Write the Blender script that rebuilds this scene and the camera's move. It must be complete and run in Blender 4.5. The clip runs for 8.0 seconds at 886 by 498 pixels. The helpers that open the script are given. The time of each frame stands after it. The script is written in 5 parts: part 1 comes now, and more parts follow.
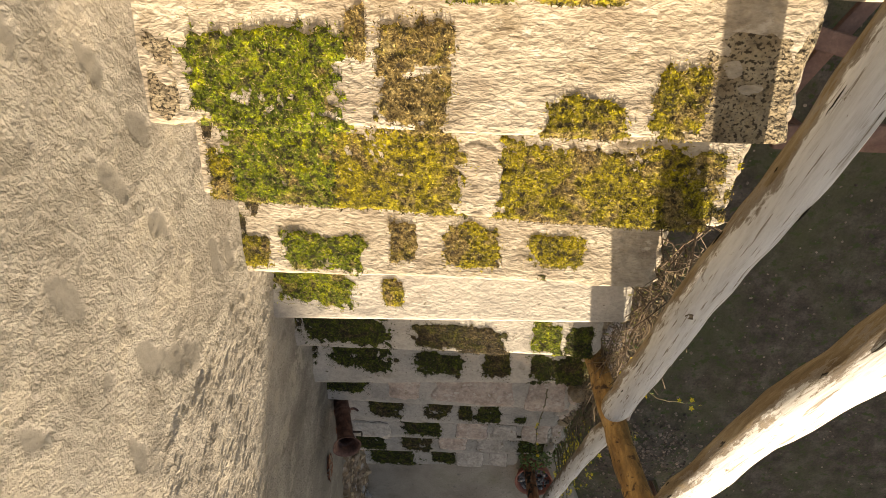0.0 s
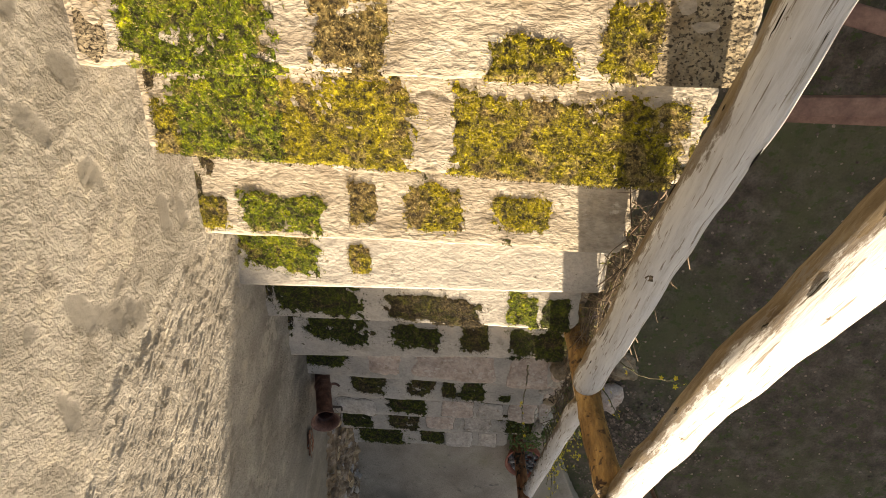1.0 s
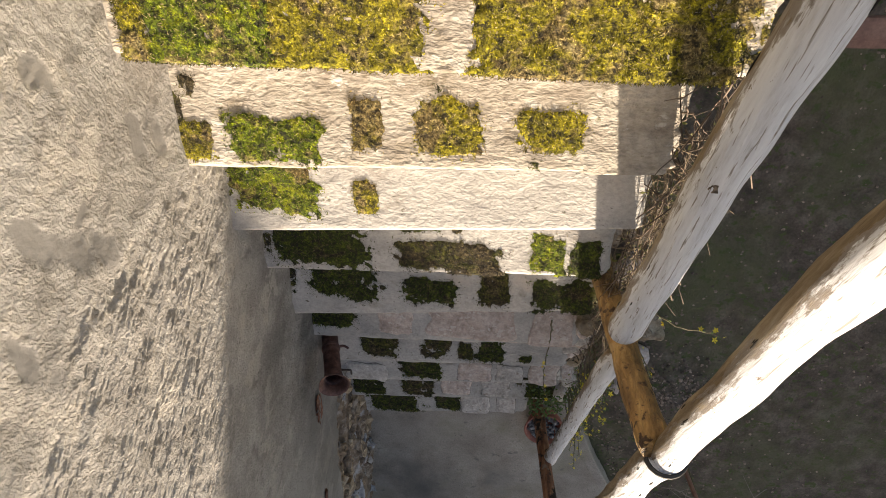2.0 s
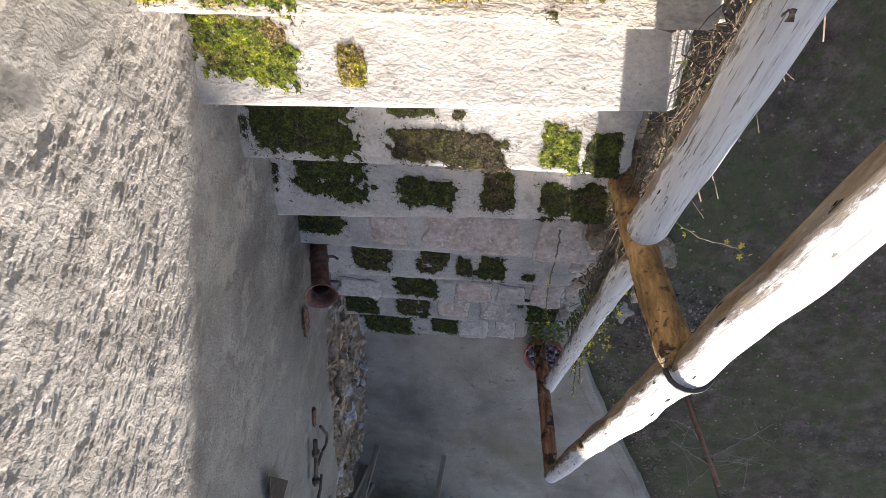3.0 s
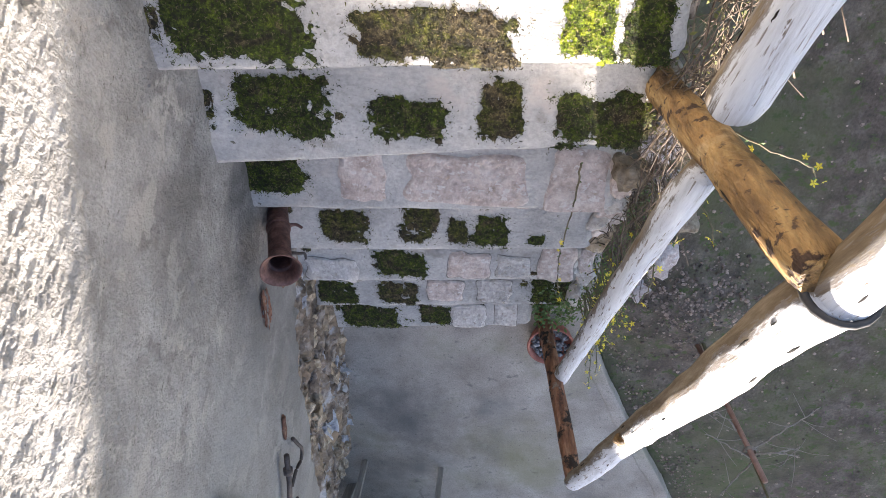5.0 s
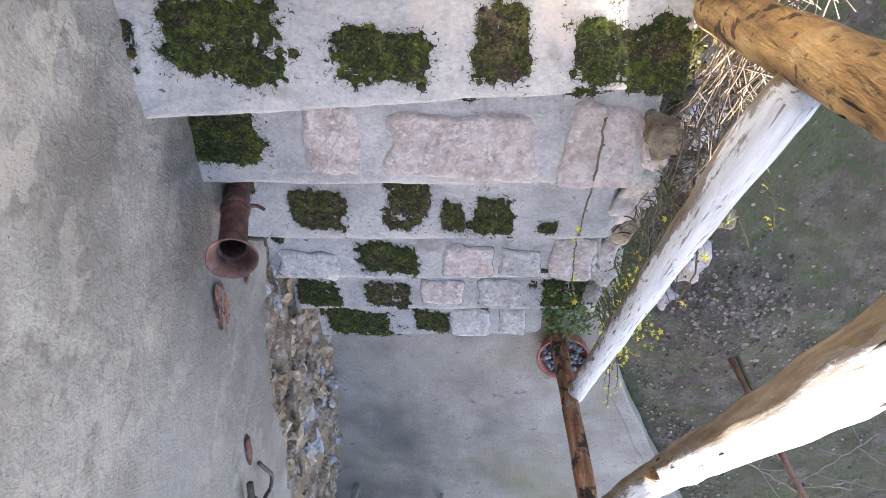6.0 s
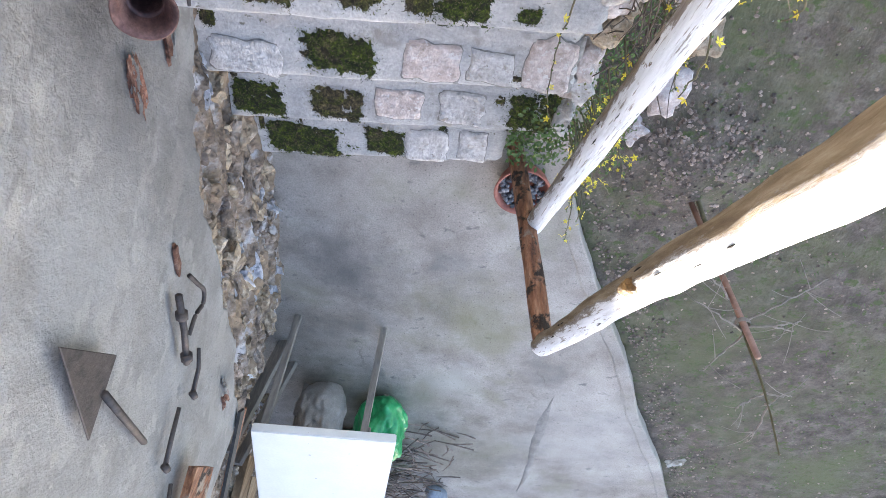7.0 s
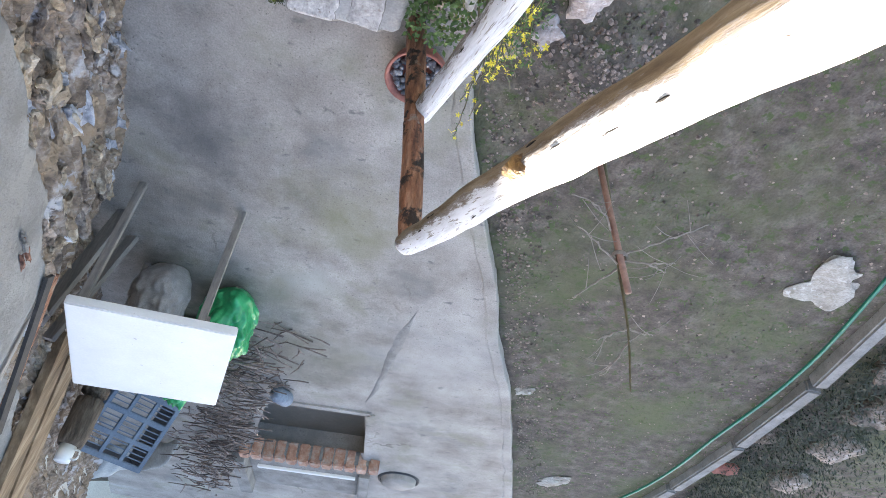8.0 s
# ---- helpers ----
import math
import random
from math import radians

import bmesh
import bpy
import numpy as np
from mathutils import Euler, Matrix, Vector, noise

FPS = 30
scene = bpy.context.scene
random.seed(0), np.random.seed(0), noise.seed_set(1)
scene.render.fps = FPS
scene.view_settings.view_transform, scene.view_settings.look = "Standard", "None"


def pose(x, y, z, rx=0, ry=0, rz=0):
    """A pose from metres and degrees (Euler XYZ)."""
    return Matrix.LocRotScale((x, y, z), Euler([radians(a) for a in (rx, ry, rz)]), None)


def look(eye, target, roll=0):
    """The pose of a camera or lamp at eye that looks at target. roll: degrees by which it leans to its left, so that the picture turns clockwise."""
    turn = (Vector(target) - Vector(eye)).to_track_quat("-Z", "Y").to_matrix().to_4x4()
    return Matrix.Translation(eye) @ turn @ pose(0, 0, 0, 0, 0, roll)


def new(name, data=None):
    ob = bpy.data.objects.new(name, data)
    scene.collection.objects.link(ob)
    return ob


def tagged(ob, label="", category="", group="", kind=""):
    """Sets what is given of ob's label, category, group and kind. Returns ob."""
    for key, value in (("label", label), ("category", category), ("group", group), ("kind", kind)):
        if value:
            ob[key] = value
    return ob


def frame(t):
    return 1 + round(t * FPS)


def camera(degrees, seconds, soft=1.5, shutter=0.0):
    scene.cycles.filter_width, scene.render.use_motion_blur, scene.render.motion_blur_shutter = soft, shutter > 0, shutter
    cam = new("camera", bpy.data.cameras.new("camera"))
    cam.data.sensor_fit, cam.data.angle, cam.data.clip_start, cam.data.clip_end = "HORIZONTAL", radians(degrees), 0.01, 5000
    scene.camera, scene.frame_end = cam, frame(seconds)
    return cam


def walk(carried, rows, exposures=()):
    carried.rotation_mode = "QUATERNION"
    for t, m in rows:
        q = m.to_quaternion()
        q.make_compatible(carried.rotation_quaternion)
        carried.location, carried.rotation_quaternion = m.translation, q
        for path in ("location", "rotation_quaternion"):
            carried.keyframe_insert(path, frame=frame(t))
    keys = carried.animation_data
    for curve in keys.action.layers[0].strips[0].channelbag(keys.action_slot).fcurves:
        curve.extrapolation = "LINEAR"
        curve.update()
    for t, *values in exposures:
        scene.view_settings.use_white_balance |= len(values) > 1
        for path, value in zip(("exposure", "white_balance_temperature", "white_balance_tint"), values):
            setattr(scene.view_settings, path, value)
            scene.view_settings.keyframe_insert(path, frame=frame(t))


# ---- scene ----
cam = camera(68.8, 8.0, 0.8)
PATH = [
    (0, (-0.143, 0.095, 3.324), (-0.001, 1.013, 1.553), 192.5),
    (0.5, (-0.146, 0.145, 3.329), (-0.03, 1.141, 1.598), -168.4),
    (1, (-0.285, 0.183, 3.279), (-0.106, 1.135, 1.529), -165.2),
    (1.2, (-0.327, 0.194, 3.261), (-0.154, 1.208, 1.546), -167.1),
    (2.3, (-0.239, 0.477, 3.111), (-0.004, 1.495, 1.406), -164.0),
    (2.5, (-0.241, 0.517, 3.11), (0.004, 1.592, 1.441), -163.4),
    (3, (-0.265, 0.638, 3.003), (-0.07, 1.81, 1.394), -165.4),
    (3.5, (-0.245, 0.724, 2.949), (-0.051, 1.878, 1.328), -167.7),
    (4, (-0.24, 0.823, 2.853), (-0.084, 1.979, 1.228), -167.6),
    (4.5, (-0.194, 0.954, 2.736), (-0.058, 2.051, 1.068), -169.2),
    (4.7, (-0.197, 1.007, 2.731), (-0.067, 2.14, 1.088), -170.5),
    (5.8, (-0.246, 1.321, 2.477), (-0.04, 2.459, 0.845), -167.1),
    (6, (-0.246, 1.376, 2.415), (-0.062, 2.476, 0.754), -167.7),
    (6.5, (-0.213, 1.532, 2.336), (-0.115, 2.781, 0.777), -169.4),
    (7, (-0.215, 1.645, 2.339), (-0.243, 3.064, 0.929), -172.7),
    (7.5, (-0.278, 1.802, 2.255), (-0.411, 3.329, 0.97), -169.3),
    (8, (-0.323, 1.916, 2.215), (-0.739, 3.412, 0.955), -173.4),
]
EXPOSURES = [(0, 1.75, 9000, 14), (1.2, 1.8, 8800, 14), (2.3, 1.85, 6900, 16), (3.0, 2.08, 6350, 17), (3.8, 2.45, 6250, 17), (4.7, 2.85, 6250, 17), (5.8, 3.48, 6250, 18), (6.5, 3.7, 6250, 18), (7.0, 3.82, 6350, 16), (7.5, 3.83, 6400, 16), (8.0, 3.7, 6400, 15)]
walk(cam, [(t, look(eye, target, roll)) for t, eye, target, roll in PATH], EXPOSURES)

# ---- world, sun, exposure ----
SUN = Vector((-0.6, 3.5, 1.0)).normalized()
world = bpy.data.worlds.new("world")
scene.world = world
world.use_nodes = True
wn = world.node_tree.nodes
sky = wn.new("ShaderNodeTexSky")
sky.sky_type = 'NISHITA'
sky.sun_disc = False
sky.sun_elevation = math.asin(SUN.z)
sky.sun_rotation = math.atan2(SUN.x, SUN.y)
sky.air_density, sky.dust_density = 1.0, 1.5
wn["Background"].inputs["Strength"].default_value = 0.064
world.node_tree.links.new(sky.outputs[0], wn["Background"].inputs["Color"])
sun_data = bpy.data.lights.new("sun", 'SUN')
sun_data.energy, sun_data.angle, sun_data.color = 4.3, radians(0.5), (1.0, 0.9, 0.74)
sun = new("sun", sun_data)
sun.matrix_world = look(SUN * 30, (0, 0, 0))

# ---- materials ----
def nodes_of(name):
    m = bpy.data.materials.new(name)
    m.use_nodes = True
    nt = m.node_tree
    return m, nt, nt.nodes["Principled BSDF"]


def noise_node(nt, coord, scale, detail=5, rough=0.6, stretch=(1, 1, 1), dist=0.0):
    mp = nt.nodes.new("ShaderNodeMapping")
    mp.inputs["Scale"].default_value = stretch
    nt.links.new(coord, mp.inputs["Vector"])
    n = nt.nodes.new("ShaderNodeTexNoise")
    n.inputs["Scale"].default_value = scale
    n.inputs["Detail"].default_value = detail
    n.inputs["Roughness"].default_value = rough
    n.inputs["Distortion"].default_value = dist
    nt.links.new(mp.outputs[0], n.inputs["Vector"])
    return n.outputs["Fac"]


def ramp(nt, fac, stops):
    r = nt.nodes.new("ShaderNodeValToRGB")
    while len(r.color_ramp.elements) < len(stops):
        r.color_ramp.elements.new(0.5)
    for e, (p, c) in zip(r.color_ramp.elements, stops):
        e.position = p
        e.color = (*c, 1) if len(c) == 3 else c
    nt.links.new(fac, r.inputs[0])
    return r.outputs[0]


def grey(a):
    return (a, a, a)


def mix(nt, fac, a, b, mode='MIX'):
    m = nt.nodes.new("ShaderNodeMix")
    m.data_type, m.blend_type = 'RGBA', mode
    for sock, v in ((m.inputs[0], fac), (m.inputs[6], a), (m.inputs[7], b)):
        if isinstance(v, (int, float)):
            sock.default_value = v
        elif isinstance(v, tuple):
            sock.default_value = (*v, 1)
        else:
            nt.links.new(v, sock)
    return m.outputs[2]


def surf(name, cols, scale=6, rough=0.88, bump=0.35, bscale=70, stretch=(1, 1, 1), spots=(), bdist=0.006,
         rnd=0.0, island=False, metal=0.0, lo=0.32, hi=0.68, fine=0.3, cracks=0.0, pits=0.0, turn=0.0, stains_and_shade=(), pressed_shade=None):
    """Colours spread by a noise, fine grain over it, spots (colour, scale, from, to), round patches of stain and
    painted shade, and a two-scale relief.
    """
    m, nt, bs = nodes_of(name)
    geo = nt.nodes.new("ShaderNodeNewGeometry")
    co = geo.outputs["Position"]
    place = co
    if turn:
        tm = nt.nodes.new("ShaderNodeMapping")
        tm.inputs["Rotation"].default_value = (radians(turn), 0, 0)
        nt.links.new(co, tm.inputs["Vector"])
        co = tm.outputs[0]
    f = noise_node(nt, co, scale, 6, 0.62, stretch, 0.1)
    k = len(cols)
    col = ramp(nt, f, [(lo + (hi - lo) * i / max(1, k - 1), c) for i, c in enumerate(cols)])
    g = noise_node(nt, co, bscale, 4, 0.65, stretch)
    col = mix(nt, fine, col, ramp(nt, g, [(0.3, grey(0.45)), (0.5, grey(1.0)), (0.7, grey(1.5))]), 'MULTIPLY')
    for i, (c, s, a, b) in enumerate(spots):
        h = noise_node(nt, co, s, 5, 0.6, (1, 1.1 + 0.13 * i, 0.9), 0.15)
        col = mix(nt, ramp(nt, h, [(a, grey(0)), (b, grey(1))]), col, c)
    press_shade = None
    if pressed_shade:
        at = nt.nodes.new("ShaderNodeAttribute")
        at.attribute_name = "pressed_shade"
        press_shade = at.outputs["Fac"]
        # darkens trowel prints, and with them the wall that lies in shade
        col = mix(nt, mix(nt, 1.0, press_shade, grey(0.9), 'MULTIPLY'), col, mix(nt, 0.3, pressed_shade, col))
    for at, radius, c, amount in stains_and_shade:
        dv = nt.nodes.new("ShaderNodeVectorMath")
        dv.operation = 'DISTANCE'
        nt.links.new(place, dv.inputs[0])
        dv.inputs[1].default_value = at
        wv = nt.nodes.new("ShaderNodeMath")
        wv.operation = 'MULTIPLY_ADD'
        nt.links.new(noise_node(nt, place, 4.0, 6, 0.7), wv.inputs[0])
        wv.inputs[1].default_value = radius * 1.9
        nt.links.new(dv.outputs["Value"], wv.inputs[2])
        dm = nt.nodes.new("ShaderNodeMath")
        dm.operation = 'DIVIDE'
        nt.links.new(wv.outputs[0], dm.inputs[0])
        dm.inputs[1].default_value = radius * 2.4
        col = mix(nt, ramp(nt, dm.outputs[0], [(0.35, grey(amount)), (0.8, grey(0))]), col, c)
    relief = None
    if cracks:
        wob = nt.nodes.new("ShaderNodeTexNoise")
        wob.inputs["Scale"].default_value = 14
        wob.inputs["Detail"].default_value = 5
        nt.links.new(co, wob.inputs["Vector"])
        ad = nt.nodes.new("ShaderNodeVectorMath")
        ad.operation = 'MULTIPLY_ADD'
        nt.links.new(wob.outputs["Color"], ad.inputs[0])
        ad.inputs[1].default_value = (0.16, 0.16, 0.16)
        nt.links.new(co, ad.inputs[2])
        vo = nt.nodes.new("ShaderNodeTexVoronoi")
        vo.feature = 'DISTANCE_TO_EDGE'
        vo.inputs["Scale"].default_value = cracks
        nt.links.new(ad.outputs[0], vo.inputs["Vector"])
        where = ramp(nt, noise_node(nt, co, cracks * 0.7, 3), [(0.55, grey(0)), (0.66, grey(1))])
        line = ramp(nt, vo.outputs["Distance"], [(0.0, grey(1)), (0.014, grey(0))])
        relief = mix(nt, 1.0, line, where, 'MULTIPLY')
        col = mix(nt, relief, col, (0.1, 0.085, 0.065))
    if pits:
        pv = ramp(nt, noise_node(nt, co, pits, 3, 0.7), [(0.31, grey(1)), (0.38, grey(0))])
        col = mix(nt, mix(nt, 1.0, pv, grey(0.75), 'MULTIPLY'), col, (0.09, 0.08, 0.065))
        relief = pv if relief is None else mix(nt, 1.0, relief, pv, 'LIGHTEN')
    if rnd:
        src = geo.outputs["Random Per Island"]
        if not island:
            oi = nt.nodes.new("ShaderNodeObjectInfo")
            src = oi.outputs["Random"]
        col = mix(nt, 1.0, col, ramp(nt, src, [(0, grey(1 - rnd)), (1, grey(1 + rnd))]), 'MULTIPLY')
    nt.links.new(col, bs.inputs["Base Color"])
    bs.inputs["Roughness"].default_value = rough
    bs.inputs["Metallic"].default_value = metal
    big = noise_node(nt, co, bscale * 0.3, 5, 0.6, stretch)
    add = nt.nodes.new("ShaderNodeMath")
    add.operation = 'MULTIPLY_ADD'
    nt.links.new(big, add.inputs[0])
    add.inputs[1].default_value = 1.6
    nt.links.new(g, add.inputs[2])
    bp = nt.nodes.new("ShaderNodeBump")
    bp.inputs["Strength"].default_value = bump
    bp.inputs["Distance"].default_value = bdist
    if press_shade is not None:
        nt.links.new(ramp(nt, press_shade, [(0, grey(bump)), (0.5, grey(bump * 0.6)), (1, grey(bump * 0.12))]), bp.inputs["Strength"])
    height = add.outputs[0]
    if relief is not None:
        sub = nt.nodes.new("ShaderNodeMath")
        sub.operation = 'MULTIPLY_ADD'
        nt.links.new(relief, sub.inputs[0])
        sub.inputs[1].default_value = -2.0
        nt.links.new(height, sub.inputs[2])
        height = sub.outputs[0]
    nt.links.new(height, bp.inputs["Height"])
    nt.links.new(bp.outputs[0], bs.inputs["Normal"])
    return m


PLASTER = surf("plaster", pressed_shade=(0.15, 0.147, 0.145), cols=[(0.24, 0.23, 0.216), (0.335, 0.325, 0.31), (0.43, 0.42, 0.402)], scale=5, bump=1.0, bscale=110, stretch=(1, 0.9, 1.1), turn=40, bdist=0.013,
               # dark dirt round the pipe and rubble; other patches only change the tone
               stains_and_shade=[((0.56, 2.1, 1.08), 0.4, (0.085, 0.082, 0.08), 0.8), ((0.56, 2.5, 1.0), 0.45, (0.08, 0.076, 0.074), 0.85), ((0.56, 2.95, 0.8), 0.42, (0.09, 0.085, 0.08), 0.7), ((0.56, 2.1, 1.4), 0.34, (0.14, 0.138, 0.136), 0.6),
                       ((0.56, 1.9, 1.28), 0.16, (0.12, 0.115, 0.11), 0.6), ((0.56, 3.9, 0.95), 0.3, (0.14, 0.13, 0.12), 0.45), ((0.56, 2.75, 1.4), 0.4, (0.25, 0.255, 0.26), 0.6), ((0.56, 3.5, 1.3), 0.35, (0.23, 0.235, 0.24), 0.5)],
               spots=[((0.24, 0.23, 0.215), 9, 0.57, 0.65), ((0.2, 0.188, 0.17), 1.7, 0.58, 0.82), ((0.42, 0.4, 0.37), 6, 0.57, 0.61), ((0.16, 0.15, 0.135), 52, 0.65, 0.7)], fine=0.34)
MORTAR = surf("mortar", [(0.31, 0.305, 0.3), (0.42, 0.412, 0.4), (0.5, 0.485, 0.465)], 7, bump=0.7, bscale=95, stretch=(0.9, 1.15, 1), fine=0.32, bdist=0.007,
              spots=[((0.27, 0.25, 0.225), 9, 0.58, 0.72), ((0.52, 0.47, 0.43), 5, 0.58, 0.72), ((0.16, 0.15, 0.12), 34, 0.66, 0.71), ((0.13, 0.115, 0.1), 70, 0.68, 0.72)])
LIMESTONE = surf("limestone", [(0.27, 0.235, 0.195), (0.385, 0.35, 0.3), (0.49, 0.46, 0.41)], 10, bump=1.0, bscale=75, stretch=(0.75, 1.3, 1), bdist=0.01, fine=0.5,
                 spots=[((0.25, 0.215, 0.165), 12, 0.56, 0.7), ((0.16, 0.15, 0.1), 33, 0.65, 0.73), ((0.56, 0.54, 0.5), 22, 0.6, 0.68)], rnd=0.08)
PINK = surf("pink_stone", [(0.38, 0.31, 0.28), (0.5, 0.425, 0.39), (0.6, 0.545, 0.515)], 18, bump=0.9, bscale=60, rnd=0.14, bdist=0.011, fine=0.45,
            spots=[((0.3, 0.24, 0.2), 24, 0.6, 0.72), ((0.6, 0.565, 0.545), 40, 0.57, 0.63)])
PALESTONE = surf("pale_stone", [(0.38, 0.36, 0.34), (0.5, 0.48, 0.465), (0.6, 0.585, 0.57)], 20, bump=1.0, bscale=65, rnd=0.1, bdist=0.012, fine=0.45,
                 spots=[((0.32, 0.28, 0.25), 24, 0.58, 0.7), ((0.2, 0.18, 0.155), 60, 0.66, 0.7)])
TUFA = surf("porous_stone", [(0.2, 0.16, 0.11), (0.31, 0.265, 0.19), (0.4, 0.355, 0.27)], 12, bump=1.0, bscale=60, bdist=0.02, pits=62, fine=0.6,
            spots=[((0.05, 0.04, 0.028), 120, 0.53, 0.58)])
TANSTONE = surf("tan_stone", [(0.22, 0.16, 0.105), (0.34, 0.27, 0.19), (0.46, 0.4, 0.32)], 22, bump=1.0, bscale=50, rnd=0.25, bdist=0.012, fine=0.5, pits=40)
BLUESTONE = surf("pale_blue_stone", [(0.26, 0.265, 0.29), (0.4, 0.405, 0.435), (0.54, 0.54, 0.56)], 20, bump=1.0, bscale=50, rnd=0.25, bdist=0.012, fine=0.4, pits=40)
RUBBLE = surf("rubble", [(0.12, 0.085, 0.06), (0.24, 0.19, 0.15), (0.38, 0.34, 0.31)], 16, bump=1.0, bscale=45, rnd=0.35, bdist=0.012, fine=0.5, pits=45)
EARTHMORTAR = surf("earth_mortar", [(0.075, 0.055, 0.04), (0.185, 0.14, 0.105), (0.33, 0.29, 0.255)], 14, bump=1.0, bscale=34, bdist=0.02, fine=0.4,
                   spots=[((0.27, 0.2, 0.135), 4, 0.52, 0.64), ((0.38, 0.375, 0.385), 6, 0.57, 0.64), ((0.07, 0.055, 0.045), 16, 0.6, 0.68)])
# the patch at (0.15, 5.6) puts the table's shade into the colour
CONCRETE = surf("concrete", [(0.195, 0.174, 0.152), (0.31, 0.281, 0.25), (0.4, 0.37, 0.334)], 2.6, rough=0.8, bump=0.35, bscale=120, pits=70, fine=0.4, cracks=1.1, stains_and_shade=[((0.25, 4.25, 0), 0.4, (0.1, 0.1, 0.1), 0.8), ((-0.5, 4.55, 0), 0.45, (0.19, 0.18, 0.1), 0.8), ((0.15, 5.6, 0), 0.6, (0.1, 0.1, 0.075), 0.85), ((-0.6, 6.1, 0), 0.6, (0.15, 0.14, 0.1), 0.9), ((-0.3, 5.35, 0), 0.35, (0.17, 0.165, 0.12), 0.8), ((-1.5, 5.6, 0), 0.7, (0.42, 0.41, 0.39), 0.6), ((-0.45, 5.2, 0), 0.22, (0.46, 0.45, 0.43), 0.6), ((-0.62, 3.55, 0), 0.25, (0.17, 0.18, 0.1), 0.6)],
                spots=[((0.17, 0.167, 0.16), 1.5, 0.57, 0.74), ((0.215, 0.21, 0.145), 2.1, 0.54, 0.78), ((0.4, 0.385, 0.36), 4.5, 0.63, 0.85), ((0.15, 0.145, 0.135), 9, 0.62, 0.72)])
KERBSTONE = surf("kerb_concrete", [(0.17, 0.16, 0.145), (0.3, 0.285, 0.265)], 6, bump=0.5, pits=60, bscale=90)
SOIL = surf("soil", [(0.055, 0.043, 0.034), (0.108, 0.086, 0.068), (0.18, 0.148, 0.122)], 9, rough=0.95, bump=0.9, bscale=70, bdist=0.012, fine=0.55,
            spots=[((0.1, 0.107, 0.05), 1.3, 0.44, 0.66), ((0.07, 0.09, 0.03), 19, 0.55, 0.64), ((0.26, 0.24, 0.22), 55, 0.7, 0.74)])
BARKWOOD = surf("stripped_wood", [(0.1, 0.055, 0.022), (0.28, 0.165, 0.06), (0.46, 0.31, 0.13)], 13, rough=0.7, bump=1.0, bscale=36, bdist=0.018, fine=0.6,
                stretch=(1.7, 1.7, 0.4), spots=[((0.05, 0.024, 0.012), 27, 0.585, 0.63), ((0.035, 0.016, 0.009), 16, 0.61, 0.66), ((0.46, 0.33, 0.18), 9, 0.58, 0.7), ((0.05, 0.024, 0.012), 34, 0.63, 0.68)])
PLANKWOOD = surf("plank_wood", [(0.09, 0.06, 0.035), (0.2, 0.135, 0.08), (0.33, 0.25, 0.165)], 9, rough=0.8, bump=0.5, bscale=45, stretch=(2, 2, 0.3), rnd=0.25)
REDWOOD = surf("red_brown_wood", [(0.17, 0.085, 0.06), (0.32, 0.18, 0.13)], 12, rough=0.6, bump=0.3, bscale=60)
RUST = surf("rusty_iron", [(0.04, 0.02, 0.019), (0.1, 0.05, 0.045), (0.2, 0.115, 0.1)], 22, rough=0.6, bump=0.4, bscale=120, metal=0.3)
DARKIRON = surf("dark_iron", [(0.05, 0.045, 0.045), (0.1, 0.085, 0.08)], 25, rough=0.65, bump=0.3, bscale=120, metal=0.5)
WHITEBOARD = surf("white_paint", [(0.72, 0.72, 0.7), (0.8, 0.8, 0.79)], 4, rough=0.5, bump=0.1, bscale=90, fine=0.06,
                  spots=[((0.5, 0.48, 0.45), 14, 0.69, 0.74), ((0.35, 0.33, 0.3), 30, 0.72, 0.74)])
CRATEBLUE = surf("blue_plastic", [(0.075, 0.1, 0.145), (0.13, 0.165, 0.215)], 8, rough=0.5, bump=0.1)
GREENPLASTIC = surf("green_plastic", [(0.01, 0.22, 0.07), (0.03, 0.36, 0.13)], 14, rough=0.35, bump=0.5, bscale=30)
HOSEGREEN = surf("hose_green", [(0.0, 0.14, 0.08), (0.01, 0.2, 0.12)], 20, rough=0.4, bump=0.1)
SACK = surf("sack_cloth", [(0.24, 0.23, 0.225), (0.36, 0.35, 0.345)], 14, rough=0.95, bump=0.4, bscale=160)
TERRACOTTA = surf("terracotta", [(0.25, 0.09, 0.07), (0.36, 0.14, 0.1)], 20, rough=0.8, bump=0.3)
TWIG = surf("dry_twig", [(0.055, 0.04, 0.03), (0.15, 0.115, 0.09)], 30, rough=0.9, bump=0.2, rnd=0.45, island=True)
STRAW = surf("dry_stem", [(0.12, 0.09, 0.06), (0.27, 0.215, 0.145)], 30, rough=0.9, bump=0.2, rnd=0.4, island=True)
LIVETWIG = surf("live_twig", [(0.075, 0.07, 0.035), (0.16, 0.13, 0.075)], 30, rough=0.8, bump=0.2)
FLOWER = surf("yellow_petal", [(0.75, 0.6, 0.03), (0.85, 0.72, 0.08)], 30, rough=0.6, bump=0.1, rnd=0.12, island=True)
LEAF = surf("green_leaf", [(0.05, 0.1, 0.02), (0.1, 0.16, 0.04)], 30, rough=0.7, bump=0.1, rnd=0.3, island=True)
BLACK = surf("black_rubber", [(0.02, 0.02, 0.022), (0.045, 0.043, 0.042)], 20, rough=0.7, bump=0.2)
ENAMEL = surf("white_enamel", [(0.74, 0.74, 0.72), (0.8, 0.8, 0.78)], 12, rough=0.3, bump=0.05, fine=0.04)
RENDERED = surf("house_render", [(0.42, 0.4, 0.36), (0.52, 0.5, 0.46)], 2, bump=0.3)


